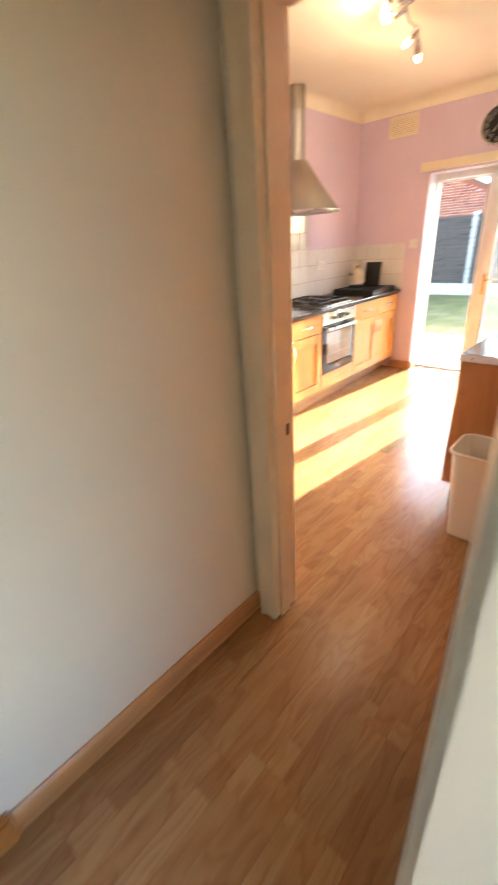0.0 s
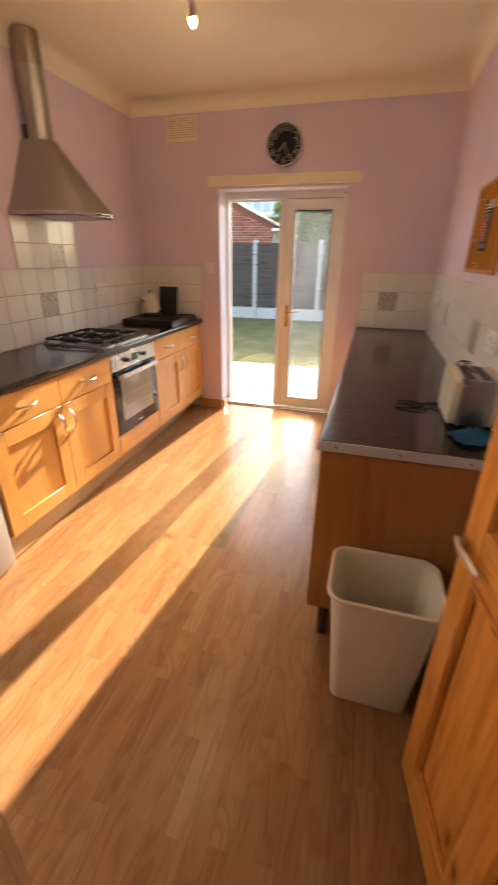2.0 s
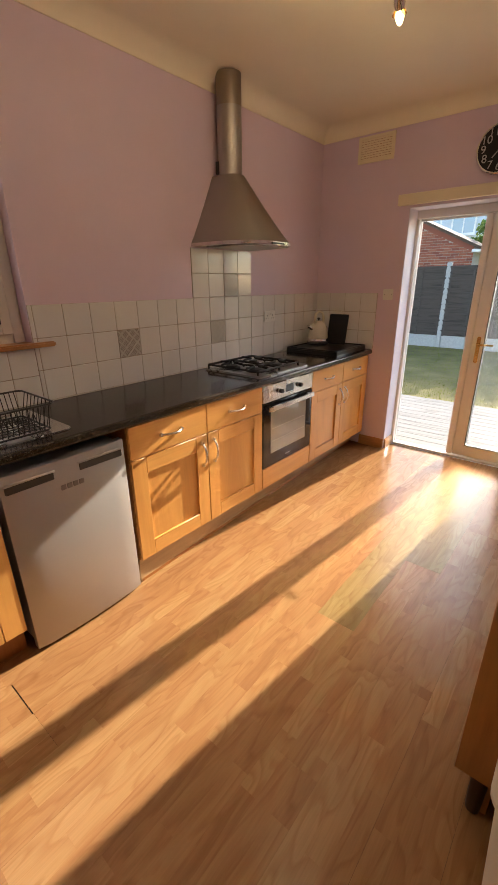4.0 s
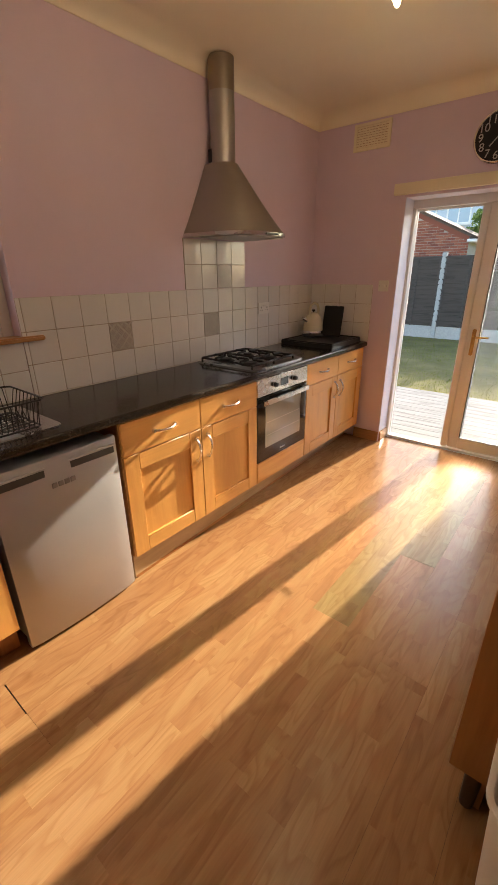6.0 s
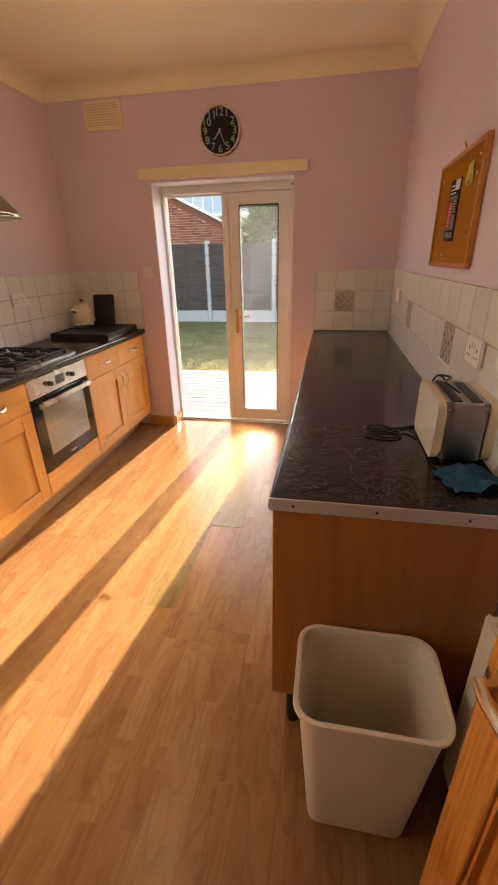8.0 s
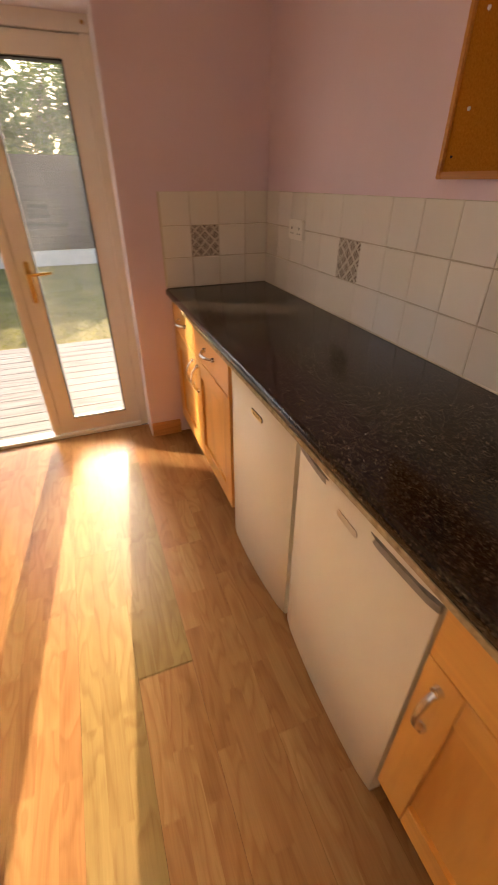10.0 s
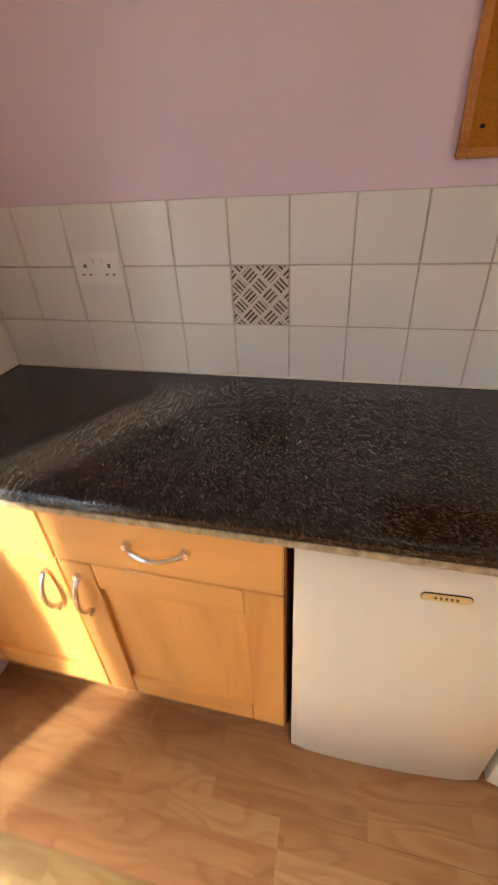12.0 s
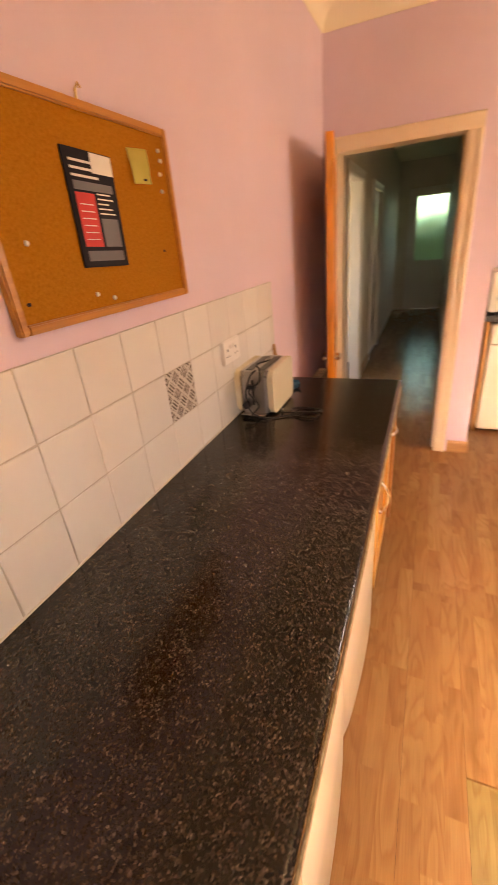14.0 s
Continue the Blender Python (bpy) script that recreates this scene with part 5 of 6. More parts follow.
part("grey_column", boxes((0.006, 0.060, -0.004, -0.0032, 0.04, 0.095)), GREY_PRINT, leaflet)
part("printed_line", boxes(*[(0.006, 0.055 - 0.008 * (i % 3), -0.004, -0.0032, 0.103 + i * 0.009, 0.1055 + i * 0.009) for i in range(5)]), PAPER, leaflet)
part("printed_line", boxes(*[(-0.058, 0.02 + 0.01 * (i % 2), -0.004, -0.0032, 0.167 + i * 0.013, 0.1715 + i * 0.013) for i in range(3)]), PAPER, leaflet)
part("grey_band", boxes((-0.058, 0.060, -0.004, -0.0032, 0.1445, 0.160)), GREY_PRINT, leaflet)
part("grey_column", boxes((-0.055, 0.06, -0.004, -0.0032, 0.012, 0.032)), GREY_PRINT, leaflet)
part("label", boxes((0.005, 0.070, -0.0045, -0.0032, 0.178, 0.214)), PAPER, leaflet, "white sticker")
note = thing("sticky_note", pose(XR - 0.0145, 3.283, 1.683, 0, 0, RIGHT) @ pose(0, 0, 0, 0, -3), "yellow paper note pinned to the cork", "note")
bm = bmesh.new()
vs = [[bm.verts.new((-0.038 + 0.019 * i, -0.002 - 0.010 * ((j / 4 - 0.6) ** 2) - 0.003 * math.sin(i * 1.3 + j), 0.018 * j)) for i in range(5)] for j in range(5)]
for j in range(4):
    for i in range(4):
        bm.faces.new((vs[j][i], vs[j][i + 1], vs[j + 1][i + 1], vs[j + 1][i]))
bmesh.ops.solidify(bm, geom=bm.faces[:], thickness=0.0006)
part("sheet", bm, NOTE, note)
part("printed_line", boxes((0.0, 0.012, -0.0085, -0.0075, 0.006, 0.010)), INK, note)

toaster = thing("toaster", pose(2.908, 2.745, 0.910), "cream and chrome two-slice toaster with its cord on the worktop", "toaster")
part("body", bm_round_slab(-0.058, 0.058, -0.128, 0.128, 0.012, 0.178, 0.02, edge=0.02), DARK_CHROME, toaster, "dark polished chrome body")
for x0, x1 in ((-0.080, -0.056), (0.056, 0.080)):
    q = part("side_panel", bm_round_slab(-0.13, 0.13, 0.0, 0.174, x0, x1, 0.03, edge=0.006), ENAMEL_CREAM, toaster, "cream side panel")
    q.matrix_local = Matrix(((0, 0, 1, 0), (1, 0, 0, 0), (0, 1, 0, 0.008), (0, 0, 0, 1)))
for x in (-0.026, 0.026):
    part("slot", boxes((x - 0.014, x + 0.014, -0.1, 0.1, 0.1775, 0.180)), BLACK, toaster, "dark toast slot")
part("lever", boxes((-0.018, 0.018, 0.14, 0.165, 0.12, 0.135), bevel=0.004), BLACK, toaster)
part("lever_slot", boxes((-0.004, 0.004, 0.1395, 0.1412, 0.05, 0.15)), BLACK, toaster)
part("dial", bm_cyl(0.016, 0.014, 0, 0.015, 20, pose(0.03, 0.14, 0.05, -90)), BLACK, toaster)
part("crumb_tray", boxes((-0.05, 0.05, 0.135, 0.165, 0.012, 0.017), bevel=0.002), CHROME, toaster)
for x in (-0.04, 0.04):
    for y in (-0.11, 0.11):
        part("foot", bm_cyl(0.01, 0.01, 0, 0.014, 10, Matrix.Translation((x, y, 0))), RUBBER, toaster)
cord = [(-0.02, 0.14, 0.19), (0.0, 0.155, 0.17), (0.02, 0.165, 0.10), (0.0, 0.17, 0.03), (-0.06, 0.16, 0.006), (-0.13, 0.12, 0.006), (-0.20, 0.08, 0.006), (-0.245, 0.09, 0.006),
        (-0.235, 0.125, 0.006), (-0.18, 0.12, 0.010), (-0.13, 0.07, 0.010), (-0.16, 0.03, 0.006), (-0.22, 0.035, 0.006), (-0.25, 0.06, 0.008), (-0.20, 0.09, 0.012), (-0.11, 0.10, 0.01), (-0.085, 0.05, 0.006)]


def smooth_path(pts, k=5):
    pts = [Vector(p) for p in pts]
    out = []
    for i in range(len(pts) - 1):
        a, b, c, d = pts[max(i - 1, 0)], pts[i], pts[i + 1], pts[min(i + 2, len(pts) - 1)]
        for j in range(k):
            u = j / k
            out.append(0.5 * (2 * b + (c - a) * u + (2 * a - 5 * b + 4 * c - d) * u * u + (3 * b - a - 3 * c + d) * u ** 3))
    return out + [pts[-1]]


part("cord", bm_tube(smooth_path(cord), 0.0034, 6), BLACK, toaster, "black power cord lying in loops")
part("cord", bm_tube(smooth_path([(-0.01, -0.05, 0.190), (-0.03, 0.03, 0.198), (0.0, 0.09, 0.197), (-0.03, 0.13, 0.192), (-0.035, 0.158, 0.15), (0.01, 0.160, 0.11), (-0.03, 0.165, 0.06), (0.0, 0.17, 0.02)]), 0.0034, 6), BLACK, toaster)

cloth = bmesh.new()
N = 18
vs = []
for j in range(N + 1):
    row = []
    for i in range(N + 1):
        x, y = (i / N - 0.5) * 0.15, (j / N - 0.5) * 0.13
        z = 0.006 + 0.030 * max(0, noise.noise(Vector((x * 26, y * 26, 3.1)))) + 0.022 * math.exp(-((x - 0.02) ** 2 + (y - 0.02) ** 2) / 0.002)
        row.append(cloth.verts.new((x * (1 + 0.25 * noise.noise(Vector((y * 20, 0, 7)))), y * (1 + 0.3 * noise.noise(Vector((x * 22, 5, 1)))), z)))
    vs.append(row)
for j in range(N):
    for i in range(N):
        cloth.faces.new((vs[j][i], vs[j][i + 1], vs[j + 1][i + 1], vs[j + 1][i]))
bmesh.ops.solidify(cloth, geom=cloth.faces[:], thickness=0.003)
solid("cleaning_cloth", cloth, BLUE_CLOTH, "crumpled blue cleaning cloth on the worktop", "cloth", m=pose(2.905, 2.515, 0.9112, 0, 0, 20), smooth=80)
solid("wood_stick", boxes((-0.008, 0.008, -0.008, 0.008, 0, 0.175), bevel=0.003), SKIRT, "short wooden stick leaning against the wall", "stick", m=pose(2.962, 2.40, 0.911, 0, 8, 0))

# waste bin
waste = thing("waste_bin", pose(2.667, 2.214, 0), "open white plastic waste bin beside the end panel", "waste bin")


def tapered_tub(w0, d0, w1, d1, h, r, wall=0.0025, n=6, rim=False):
    bm = bmesh.new()

    def ring(w, d, z, rr):
        out = []
        for cx, cy, a0 in ((w / 2 - rr, d / 2 - rr, 0), (-w / 2 + rr, d / 2 - rr, 90), (-w / 2 + rr, -d / 2 + rr, 180), (w / 2 - rr, -d / 2 + rr, 270)):
            for i in range(n + 1):
                a = radians(a0 + 90 * i / n)
                out.append(bm.verts.new((cx + rr * math.cos(a), cy + rr * math.sin(a), z)))
        return out
    def skin(rows, closed=False):
        for p, q in zip(rows, rows[1:] + (rows[:1] if closed else [])):
            for i in range(len(p)):
                bm.faces.new((p[i], p[(i + 1) % len(p)], q[(i + 1) % len(p)], q[i]))
    if rim:
        skin([ring(w1 - 0.004, d1 - 0.004, h - 0.016, r), ring(w1 + 0.012, d1 + 0.012, h - 0.016, r + 0.008), ring(w1 + 0.020, d1 + 0.020, h - 0.010, r + 0.01),
              ring(w1 + 0.018, d1 + 0.018, h - 0.002, r + 0.01), ring(w1 + 0.010, d1 + 0.010, h, r + 0.008), ring(w1 - 0.005, d1 - 0.005, h - 0.002, r), ring(w1 - 0.0085, d1 - 0.0085, h - 0.012, r)], True)
        return bm
    rows = [ring(w0, d0, 0.003, r * 0.6), ring(w0 + 0.004, d0 + 0.004, 0.012, r * 0.65), ring(w1 - 0.006, d1 - 0.006, h - 0.012, r),
            ring(w1 - 0.010, d1 - 0.010, h - 0.012, r), ring(w0 - wall, d0 - wall, 0.016, r * 0.6)]
    skin(rows)
    bm.faces.new(rows[0][::-1])
    bm.faces.new(rows[-1])
    return bm


part("tub", tapered_tub(0.262, 0.20, 0.347, 0.268, 0.50, 0.05), PLASTIC_WHITE, waste, smooth=50)
part("rim", tapered_tub(0.262, 0.20, 0.347, 0.268, 0.50, 0.05, rim=True), PLASTIC_WHITE, waste, "rolled rim", smooth=50)

# radiator behind the open door
rad = thing("radiator", pose(XR - 0.03, 2.25, 0.14, 0, 0, RIGHT), "white panel radiator on the wall behind the door", "radiator")
part("panel", boxes((0, 0.72, -0.06, -0.045, 0, 0.58), bevel=0.006, seg=2), WHITE_ENAMEL, rad)
for i in range(11):
    x = 0.04 + i * 0.063
    part("flute", boxes((x, x + 0.03, -0.064, -0.058, 0.03, 0.55), bevel=0.002), WHITE_ENAMEL, rad)
part("top_grille", boxes(*[(0.01 + i * 0.035, 0.03 + i * 0.035, -0.058, 0.0, 0.568, 0.578) for i in range(20)], (0, 0.72, -0.004, 0.0, 0.5, 0.58)), WHITE_ENAMEL, rad)
part("side_grille", boxes((0.0, 0.012, -0.05, 0.0, 0.02, 0.56)), WHITE_ENAMEL, rad)
part("bracket", boxes((0.1, 0.14, 0.0, 0.03, 0.05, 0.5), (0.58, 0.62, 0.0, 0.03, 0.05, 0.5)), SILVER, rad)

# near end: washing machine, side panel, worktop and kitchen things
wm = thing("washing_machine", pose(1.27, 0.82, 0), "white front-loading washing machine under the worktop", "washing machine")
part("body", boxes((0, 0.595, -0.56, -0.02, 0.015, 0.85), bevel=0.008, seg=2), WHITE_ENAMEL, wm)
part("front", boxes((0.004, 0.591, -0.02, 0.0, 0.03, 0.70), bevel=0.006), WHITE_ENAMEL, wm)
cpn = part("control_panel", boxes((0.004, 0.591, -0.02, 0.004, 0.705, 0.845), bevel=0.006), WHITE_ENAMEL, wm)
part("drawer", boxes((0.41, 0.58, 0.004, 0.008, 0.73, 0.83), bevel=0.002), WHITE_ENAMEL, cpn)
part("dial", bm_cyl(0.03, 0.026, 0, 0.02, 24, pose(0.28, 0.004, 0.78, -90)), SILVER, cpn)
pt = part("porthole", bm_lathe([(0.12, 0.0), (0.165, 0.0), (0.175, 0.012), (0.165, 0.026), (0.13, 0.03), (0.12, 0.02)], 40), SILVER, wm, "grey porthole ring")
pt.matrix_local = pose(0.30, 0.0, 0.42, -90)
part("glass", bm_lathe([(0.122, 0.02), (0.09, 0.01), (0.0, -0.005)], 32), BLACK_GLOSS, pt, "dark porthole glass")
for x in (0.05, 0.55):
    for y in (-0.5, -0.06):
        part("foot", bm_cyl(0.02, 0.02, 0, 0.02, 10, Matrix.Translation((x, y, 0))), RUBBER, wm)
solid("end_panel", boxes((1.878, 1.898, 0.23, 0.815, 0.0, 0.868), bevel=0.002), BEECH_V, "beech end panel beside the washing machine", "end panel")
solid("worktop", boxes((0.91, XP - 0.003, YN + 0.003, 0.835, 0.87, 0.91), bevel=0.006, seg=2), GRANITE, "black speckled worktop over the washing machine", "worktop")
mw = thing("microwave", pose(1.42, 0.76, 0.912), "white microwave oven on the worktop", "microwave")
part("body", boxes((0, 0.48, -0.36, 0, 0.012, 0.285), bevel=0.006, seg=2), WHITE_ENAMEL, mw)
part("door", boxes((0.005, 0.35, 0, 0.014, 0.018, 0.28), bevel=0.004), WHITE_ENAMEL, mw)
part("window", boxes((0.04, 0.31, 0.014, 0.0155, 0.07, 0.24)), BLACK_GLOSS, mw, "dark microwave window")
part("control_panel", boxes((0.355, 0.475, 0, 0.012, 0.018, 0.28), bevel=0.003), WHITE_ENAMEL, mw)
part("dial", bm_cyl(0.022, 0.02, 0, 0.016, 20, pose(0.415, 0.012, 0.11, -90)), SILVER, mw)
for x in (0.04, 0.44):
    for y in (-0.32, -0.04):
        part("foot", bm_cyl(0.012, 0.012, 0, 0.013, 8, Matrix.Translation((x, y, 0))), RUBBER, mw)


# ---- garden ----
GZ = -0.14
ground = solid("ground", boxes((-2500, 2500, YB + 0.281, 2500, GZ - 0.3, GZ), (-2500, 2500, -2500, YE - 0.121, GZ - 0.3, GZ), (-2500, XL - 0.281, YE - 0.121, YB + 0.281, GZ - 0.3, GZ),
                                (4.701, 2500, YE - 0.121, YB + 0.281, GZ - 0.3, GZ)), SOIL, "dry trodden lawn", "lawn", "structure")
deck = thing("deck", pose(-1.5, YB + 0.29, GZ), "sun-bleached timber deck outside the garden door", "deck", kind="structure")
DB = mesh_of("deck_board", boxes((0, 6.5, 0, 0.14, 0.06, 0.088), bevel=0.004), DECK)
for i in range(14):
    b = new("deck_board", DB)
    b.parent, b.location = deck, (0.02 * (i % 3), i * 0.1455, 0)
part("joists", boxes(*[(x, x + 0.05, 0, 2.03, 0.0, 0.06) for x in (0.1, 1.4, 2.7, 4.0, 5.3, 6.3)]), FENCE, deck)

# grass blades on the sunlit and shaded lawn
rng = random.Random(5)
verts, faces = [], []
for i in range(22000):
    x, y = rng.uniform(-4.5, 4.0), YB + 2.35 + 5.6 * rng.random() ** 1.4
    if noise.noise(Vector((x * 0.9, y * 0.9, 0))) < -0.25 and rng.random() < 0.7:
        continue
    a, h, w = rng.uniform(0, 6.28), rng.uniform(0.015, 0.045), rng.uniform(0.002, 0.005)
    lx, ly = rng.uniform(-0.03, 0.03), rng.uniform(-0.03, 0.03)
    k = len(verts)
    verts += [(x - w * math.cos(a), y - w * math.sin(a), GZ), (x + w * math.cos(a), y + w * math.sin(a), GZ), (x + lx, y + ly, GZ + h)]
    faces.append((k, k + 1, k + 2))
me = bpy.data.meshes.new("grass")
me.from_pydata(verts, [], faces)
me.materials.append(GRASS)
tagged(new("grass", me), "short dry grass of the lawn", "grass", kind="stuff")

# panel fence between concrete posts
FYY = 13.1
slat_mesh = mesh_of("slat", boxes((0, 1.74, 0, 0.012, 0, 0.15), bevel=0.003), FENCE)
fence = thing("fence", pose(-0.76, FYY, GZ), "weathered lapped timber fence between concrete posts", "fence")
post_mesh = mesh_of("post", boxes((-0.055, 0.055, -0.055, 0.055, 0, 2.06), bevel=0.012), CONCRETE)
gravel_mesh = mesh_of("gravel_board", boxes((0.057, 1.733, -0.025, 0.025, 0, 0.30), bevel=0.006), CONCRETE)
panel_mesh = mesh_of("fence_panel", boxes(*[(bx, bx + 0.04, -0.055, -0.028, 0.0, 1.66) for bx in (0.06, 0.58, 1.16, 1.69)], (0.03, 1.76, -0.05, 0.03, 1.655, 1.68)), FENCE)
for i in range(-4, 5):
    for name, me, z in (("post", post_mesh, 0), ("gravel_board", gravel_mesh, 0), ("fence_panel", panel_mesh, 0.302)):
        if i == 4 and name != "post":
            continue
        o = new(name, me)
        o.parent, o.location = fence, (1.79 * i, 0, z)
    if i == 4:
        continue
    for j in range(13):
        s = new("slat", slat_mesh)
        s.parent = o
        s.matrix_local = pose(0.025, -0.02 + 0.006 * (j % 2), 0.005 + j * 0.126, 16, 0, rng.uniform(-0.3, 0.3))

# brick outhouse behind the fence: a gable that falls to the right
out = thing("brick_outhouse", pose(-0.95, 16.0, GZ), "red brick outhouse gable with a tiled roof", "outhouse")
EZ, SLOPE = 2.56, 0.475
bmw = bmesh.new()
vs = [bmw.verts.new((x, y, z)) for y in (0.012, 3.0) for x, z in ((0, 0), (0, EZ), (-4.0, EZ + 4.0 * SLOPE), (-8.0, EZ), (-8.0, 0))]
bmw.faces.new(vs[:5])
bmw.faces.new(vs[5:][::-1])
for i in range(5):
    bmw.faces.new((vs[i], vs[(i + 1) % 5], vs[5 + (i + 1) % 5], vs[5 + i]))
part("wall", bmw, MORTAR, out, "pale mortar and brick wall")
verts, faces = [], []
row = 0
z = 1.3
while z < EZ + 4.0 * SLOPE:
    x = -4.0 - (0.11 if row % 2 else 0)
    while x < -0.01:
        x1 = min(x + 0.212, -0.003)
        if max(x, -4.0) < x1 and z + 0.065 < EZ + SLOPE * -x1 - 0.02:
            xa = max(x, -4.0)
            d = -0.008 - 0.004 * rng.random()
            k = len(verts)
            verts += [(xa, d, z), (x1, d, z), (x1, d, z + 0.064), (xa, d, z + 0.064), (xa, 0.013, z), (x1, 0.013, z), (x1, 0.013, z + 0.064), (xa, 0.013, z + 0.064)]
            faces += [(k, k + 1, k + 2, k + 3), (k, k + 4, k + 5, k + 1), (k + 3, k + 2, k + 6, k + 7), (k, k + 3, k + 7, k + 4), (k + 1, k + 5, k + 6, k + 2)]
        x += 0.225
    z += 0.075
    row += 1
me = bpy.data.meshes.new("bricks")
me.from_pydata(verts, [], faces)
me.materials.append(BRICK)
bk = tagged(new("bricks", me), "red facing bricks", kind="stuff")
bk.parent = out
ln = 4.15 * math.hypot(1, SLOPE)
tilt = math.degrees(math.atan(SLOPE))
rf = part("roof", boxes((-ln, 0.0, -0.10, 3.1, 0, 0.05)), ROOF_TILE, out, "brown tiled roof")
rf.matrix_local = pose(0.12, 0, EZ - 0.04, 0, tilt, 0)
part("verge", boxes((-ln, -0.12, -0.03, -0.014, -0.13, 0.0)), BRICK, rf, "brick verge under the tiles")
for i in range(15):
    tl = part("roof_tile", boxes((-ln + i * 0.31, -ln + i * 0.31 + 0.33, -0.14, 0.25, 0.052, 0.075), bevel=0.004), ROOF_TILE, rf)
    tl.matrix_local = pose(0, 0, 0.0, 0, 0, 0) @ pose(0, 0, 0.01)
part("gutter", boxes((-0.02, 0.22, -0.16, 3.0, EZ - 0.14, EZ - 0.06), bevel=0.01), UPVC, out, "pale eaves board")

# pale houses further off
house = thing("house", pose(-6.4, 27.0, GZ), "pale blue-grey rendered house with white windows", "house")
part("wall", boxes((-5.2, 4.6, 0, 6, 0, 5.9)), RENDER_PALE, house)
bmr = bmesh.new()
vs = [bmr.verts.new(c) for c in ((-5.5, -0.4, 5.85), (4.9, -0.4, 5.85), (4.9, 6.4, 5.85), (-5.5, 6.4, 5.85), (-3.0, 3, 8.4), (2.6, 3, 8.4))]
for f in ((0, 1, 5, 4), (1, 2, 5), (2, 3, 4, 5), (3, 0, 4), (0, 3, 2, 1)):
    bmr.faces.new([vs[i] for i in f])
part("roof", bmr, ROOF_TILE, house, "brown tiled roof")
for x in (-3.9, -2.0, -0.1, 1.6, 3.3):
    w = part("window", boxes((x, x + 0.08, -0.05, 0.02, 3.9, 5.4), (x + 1.12, x + 1.2, -0.05, 0.02, 3.9, 5.4), (x + 0.08, x + 1.12, -0.05, 0.02, 3.9, 3.98), (x + 0.08, x + 1.12, -0.05, 0.02, 5.32, 5.4), (x + 0.57, x + 0.63, -0.05, 0.02, 3.98, 5.32)), UPVC, house, "white window frame")
    part("pane", boxes((x + 0.08, x + 1.12, -0.02, 0.0, 3.98, 5.32)), FAR_PANE, w)
    part("sill", boxes((x - 0.06, x + 1.26, -0.12, 0.02, 3.84, 3.9)), UPVC, w)
part("downpipe", bm_cyl(0.04, 0.04, 0.1, 5.7, 10, Matrix.Translation((4.3, -0.06, 0))), UPVC, house)


def tree(x, y, h, spread, seed, label):
    """A tapered trunk with limbs and a ragged crown of small leaf clumps."""
    r = random.Random(seed)
    t = thing("tree", pose(x, y, GZ), label, "tree")
    bm = bm_cyl(0.16, 0.07, 0, h * 0.6, 10)
    tips = []
    for i in range(9):
        a, z = r.uniform(0, 6.28), h * r.uniform(0.28, 0.6)
        d = spread * r.uniform(0.4, 0.8)
        tip = (d * math.cos(a), d * math.sin(a), z + h * r.uniform(0.12, 0.35))
        tips.append(tip)
        join(bm, bm_tube([(0, 0, z), (tip[0] * 0.5, tip[1] * 0.5, z + 0.4 * (tip[2] - z)), tip], 0.03, 6))
    part("trunk", bm, BARK, t)
    verts, faces = [], []
    for i in range(60):
        tx, ty, tz = tips[i % 9]
        cx, cy, cz = tx + r.gauss(0, spread * 0.25), ty + r.gauss(0, spread * 0.25), tz + r.gauss(0, h * 0.10)
        rad = spread * r.uniform(0.16, 0.32)
        for j in range(110):
            v = Vector((r.gauss(0, 1), r.gauss(0, 1), r.gauss(0, 0.8))).normalized() * rad * r.random() ** 0.4
            c = Vector((cx, cy, cz)) + v
            a = Vector((r.gauss(0, 1), r.gauss(0, 1), r.gauss(0, 1))).normalized() * r.uniform(0.05, 0.10)
            b = a.orthogonal().normalized() * a.length * 0.6
            k = len(verts)
            verts += [c - a, c + b, c + a, c - b]
            faces.append((k, k + 1, k + 2, k + 3))
    me = bpy.data.meshes.new("crown")
    me.from_pydata([tuple(v) for v in verts], [], faces)
    me.materials.append(LEAF)
    cr = new("crown", me)
    cr.parent = t
    tagged(cr, "ragged green crown")


tree(0.9, 18.5, 3.6, 1.7, 3, "leafy green tree behind the garden fence")
tree(3.6, 19.0, 4.4, 2.0, 8, "tall leafy green tree behind the garden fence")
tree(1.7, 20.6, 5.6, 2.3, 31, "tall dense green tree behind the garden fence")
tree(-1.0, 21.0, 3.9, 1.3, 12, "slim green tree beyond the outhouse")
tree(6.8, 18.0, 4.6, 2.2, 21, "broad leafy green tree behind the fence")

# hedge outside the front door
verts, faces = [], []
for i in range(5200):
    c = Vector((rng.uniform(0.2, 5.0), rng.uniform(-8.6, -7.9), GZ + 1.95 * rng.random()))
    a = Vector((rng.gauss(0, 1), rng.gauss(0, 1), rng.gauss(0, 1))).normalized() * rng.uniform(0.07, 0.13)
    b = a.orthogonal().normalized() * a.length * 0.7
    k = len(verts)
    verts += [c - a, c + b, c + a, c - b]
    faces.append((k, k + 1, k + 2, k + 3))
me = bpy.data.meshes.new("hedge")
me.from_pydata([tuple(v) for v in verts], [], faces)
me.materials.append(LEAF)
tagged(new("hedge", me), "green hedge seen through the frosted front door", "hedge", kind="stuff")

# ---- tiles ----
TW, TH_L, TH_R = 0.152, 0.158, 0.152
tile_meshes = {}


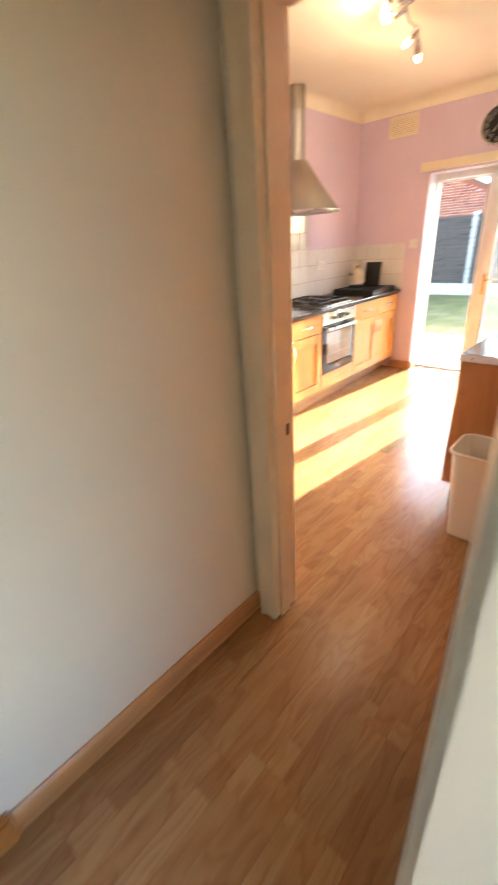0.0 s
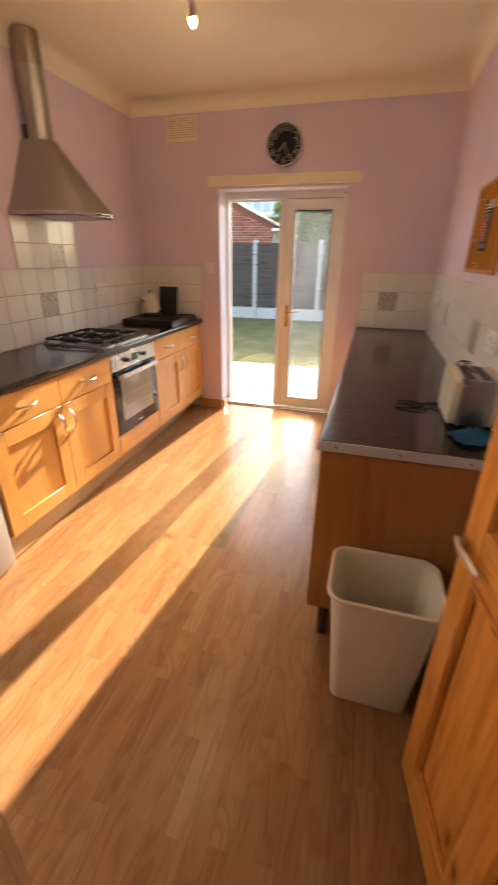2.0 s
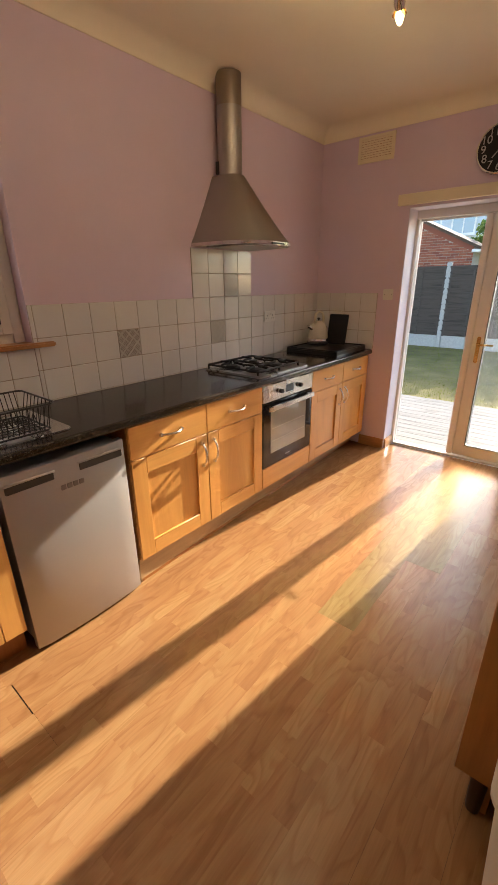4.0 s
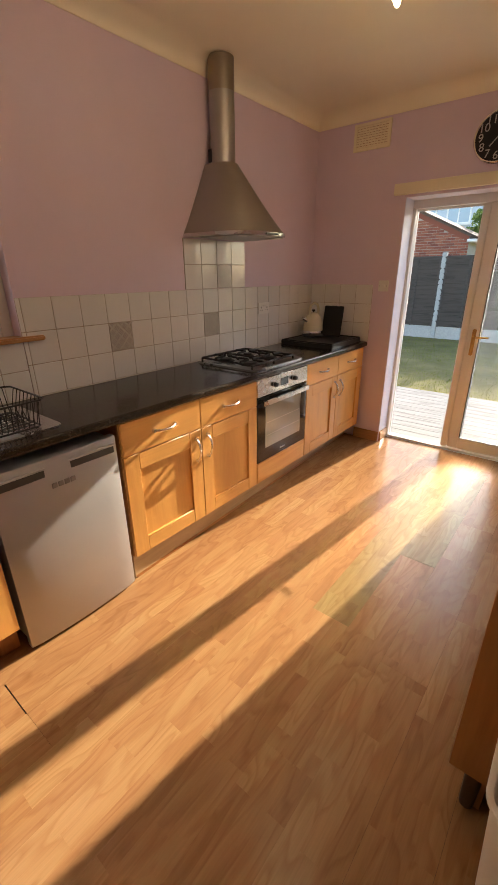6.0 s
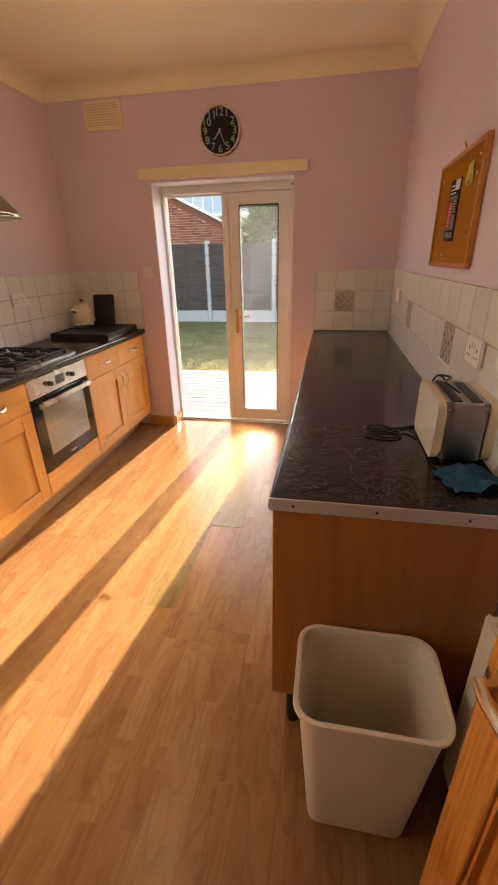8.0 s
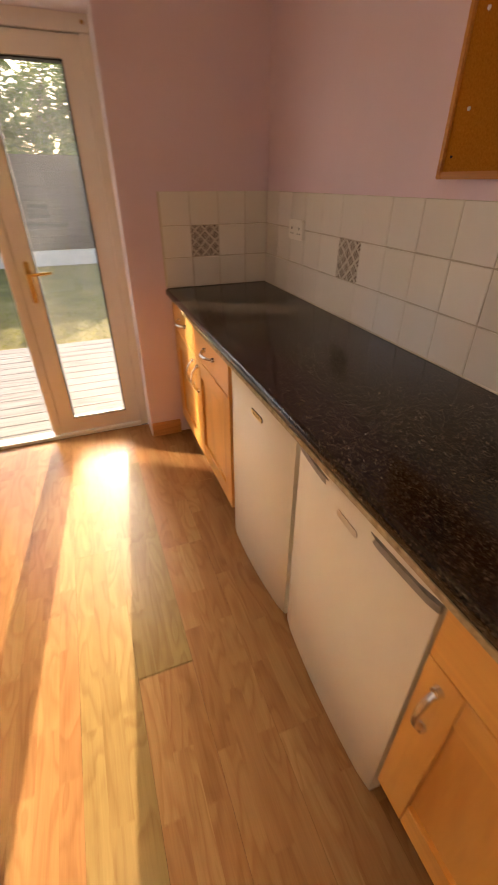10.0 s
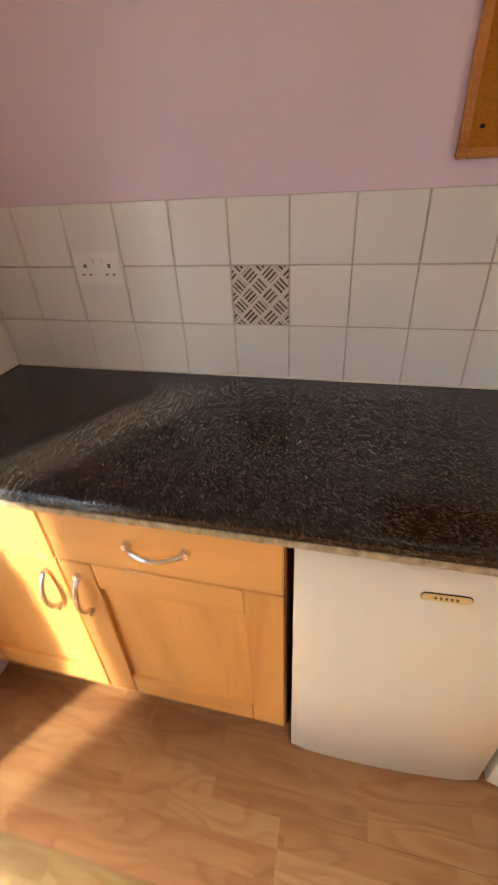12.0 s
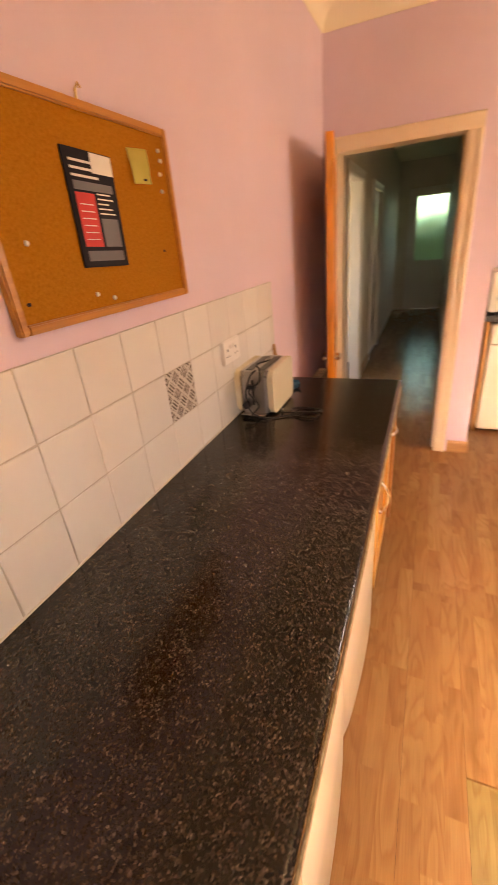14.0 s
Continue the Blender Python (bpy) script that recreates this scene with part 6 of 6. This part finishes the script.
def tile_field(parent, m, u0, u1, joint, v0, rows, pitch_v, deco=(), grout=GROUT):
    """Tiles on a wall: u along it, v up; local x = u, y = v, z out of the wall. deco: (column, row) pairs, column 0 starting at joint."""
    back = part("grout", boxes((u0 + 0.001, u1 - 0.001, v0, v0 + rows * pitch_v - 0.001, 0, 0.0042)), grout, parent)
    back.matrix_parent_inverse = Matrix.Identity(4)
    back.matrix_local = m
    c0 = math.floor((u0 - joint) / TW + 1e-6)
    c1 = math.ceil((u1 - joint) / TW - 1e-6)
    for c in range(c0, c1):
        a, b = max(u0, joint + c * TW), min(u1, joint + (c + 1) * TW)
        if b - a < 0.012:
            continue
        for r in range(rows):
            special = (c, r) in deco
            key = (round(b - a, 4), pitch_v, special)
            if key not in tile_meshes:
                g = 0.0015
                tile_meshes[key] = mesh_of("tile", bm_box(-(b - a) / 2 + g, (b - a) / 2 - g, -pitch_v / 2 + g, pitch_v / 2 - g, 0.0, 0.0052, 0.0016), WEAVE if special else TILE)
            t = new("tile", tile_meshes[key])
            t.parent = parent
            t.matrix_local = m @ pose((a + b) / 2, v0 + (r + 0.5) * pitch_v, 0.0025, rng.uniform(-0.25, 0.25), rng.uniform(-0.25, 0.25))
            if special:
                tagged(t, "patterned basket-weave tile")


M_LEFT = Matrix(((0, 0, 1, XL), (1, 0, 0, 0), (0, 1, 0, 0), (0, 0, 0, 1)))       # u = +y, out = +x
M_RIGHT = Matrix(((0, 0, -1, XR), (-1, 0, 0, 0), (0, 1, 0, 0), (0, 0, 0, 1)))    # u = -y, out = -x
M_BACK = Matrix(((1, 0, 0, 0), (0, 0, -1, YB), (0, 1, 0, 0), (0, 0, 0, 1)))      # u = +x, out = -y
Z0L = 0.914
JL = 2.788
tile_field(wall_left, M_LEFT, NY1 + 0.0, YB - 0.006, JL, Z0L, 3, TH_L, deco=((0, 1), (5, 1)))
tile_field(wall_left, M_LEFT, 0.9, NY1 - 0.001, JL, Z0L, 2, 0.136)
tile_field(wall_left, M_LEFT, 3.396, 4.004, JL, Z0L + 3 * TH_L + 0.0005, 2, 0.1535, deco=((6, 0),))
tile_field(wall_back, M_BACK, XL + 0.006, 0.908, 0.300, Z0L, 3, TH_L)
tile_field(wall_right, M_RIGHT, -(YB - 0.006), -2.371, -4.238, 0.911, 3, TH_R, deco=((0, 1), (6, 1)), grout=GROUT_PALE)
tile_field(wall_back, M_BACK, 2.396, XR - 0.006, 2.404, 0.911, 3, TH_R, deco=((1, 1),), grout=GROUT_PALE)

# ---- laminate boards ----
BWD, BLEN = 0.1855, 1.285
board_meshes = {}
starts = {0: 3.446, -1: 2.79, -5: 1.69}
for c in range(-11, 6):
    xa = 1.8915 + c * BWD
    lo, hi = (YN, YB + 0.169) if xa + BWD < 2.0 else (YE, YB + 0.169)
    off = starts.get(c, rng.uniform(0, BLEN))
    y = off - BLEN * math.ceil((off - lo) / BLEN)
    while y < hi:
        a, b = max(y, lo), min(y + BLEN, hi)
        gap = 0.004 if (c, round(y, 2)) in ((0, 3.45), (-5, 1.69)) else 0.0002
        pale = (c == 0 and abs(y - 3.446) < 0.01) or (c == -1 and abs(y - 2.79) < 0.01)
        if b - a > 0.02:
            key = (round(b - a, 3), gap, pale)
            if key not in board_meshes:
                board_meshes[key] = mesh_of("plank", bm_box(0.0003, BWD - 0.0003, gap, b - a - 0.0003, -0.0095, 0.0), FLOOR_PALE if pale else FLOOR)
            p = new("plank", board_meshes[key])
            p.parent, p.location = floor, (xa, a, 0)
        y += BLEN
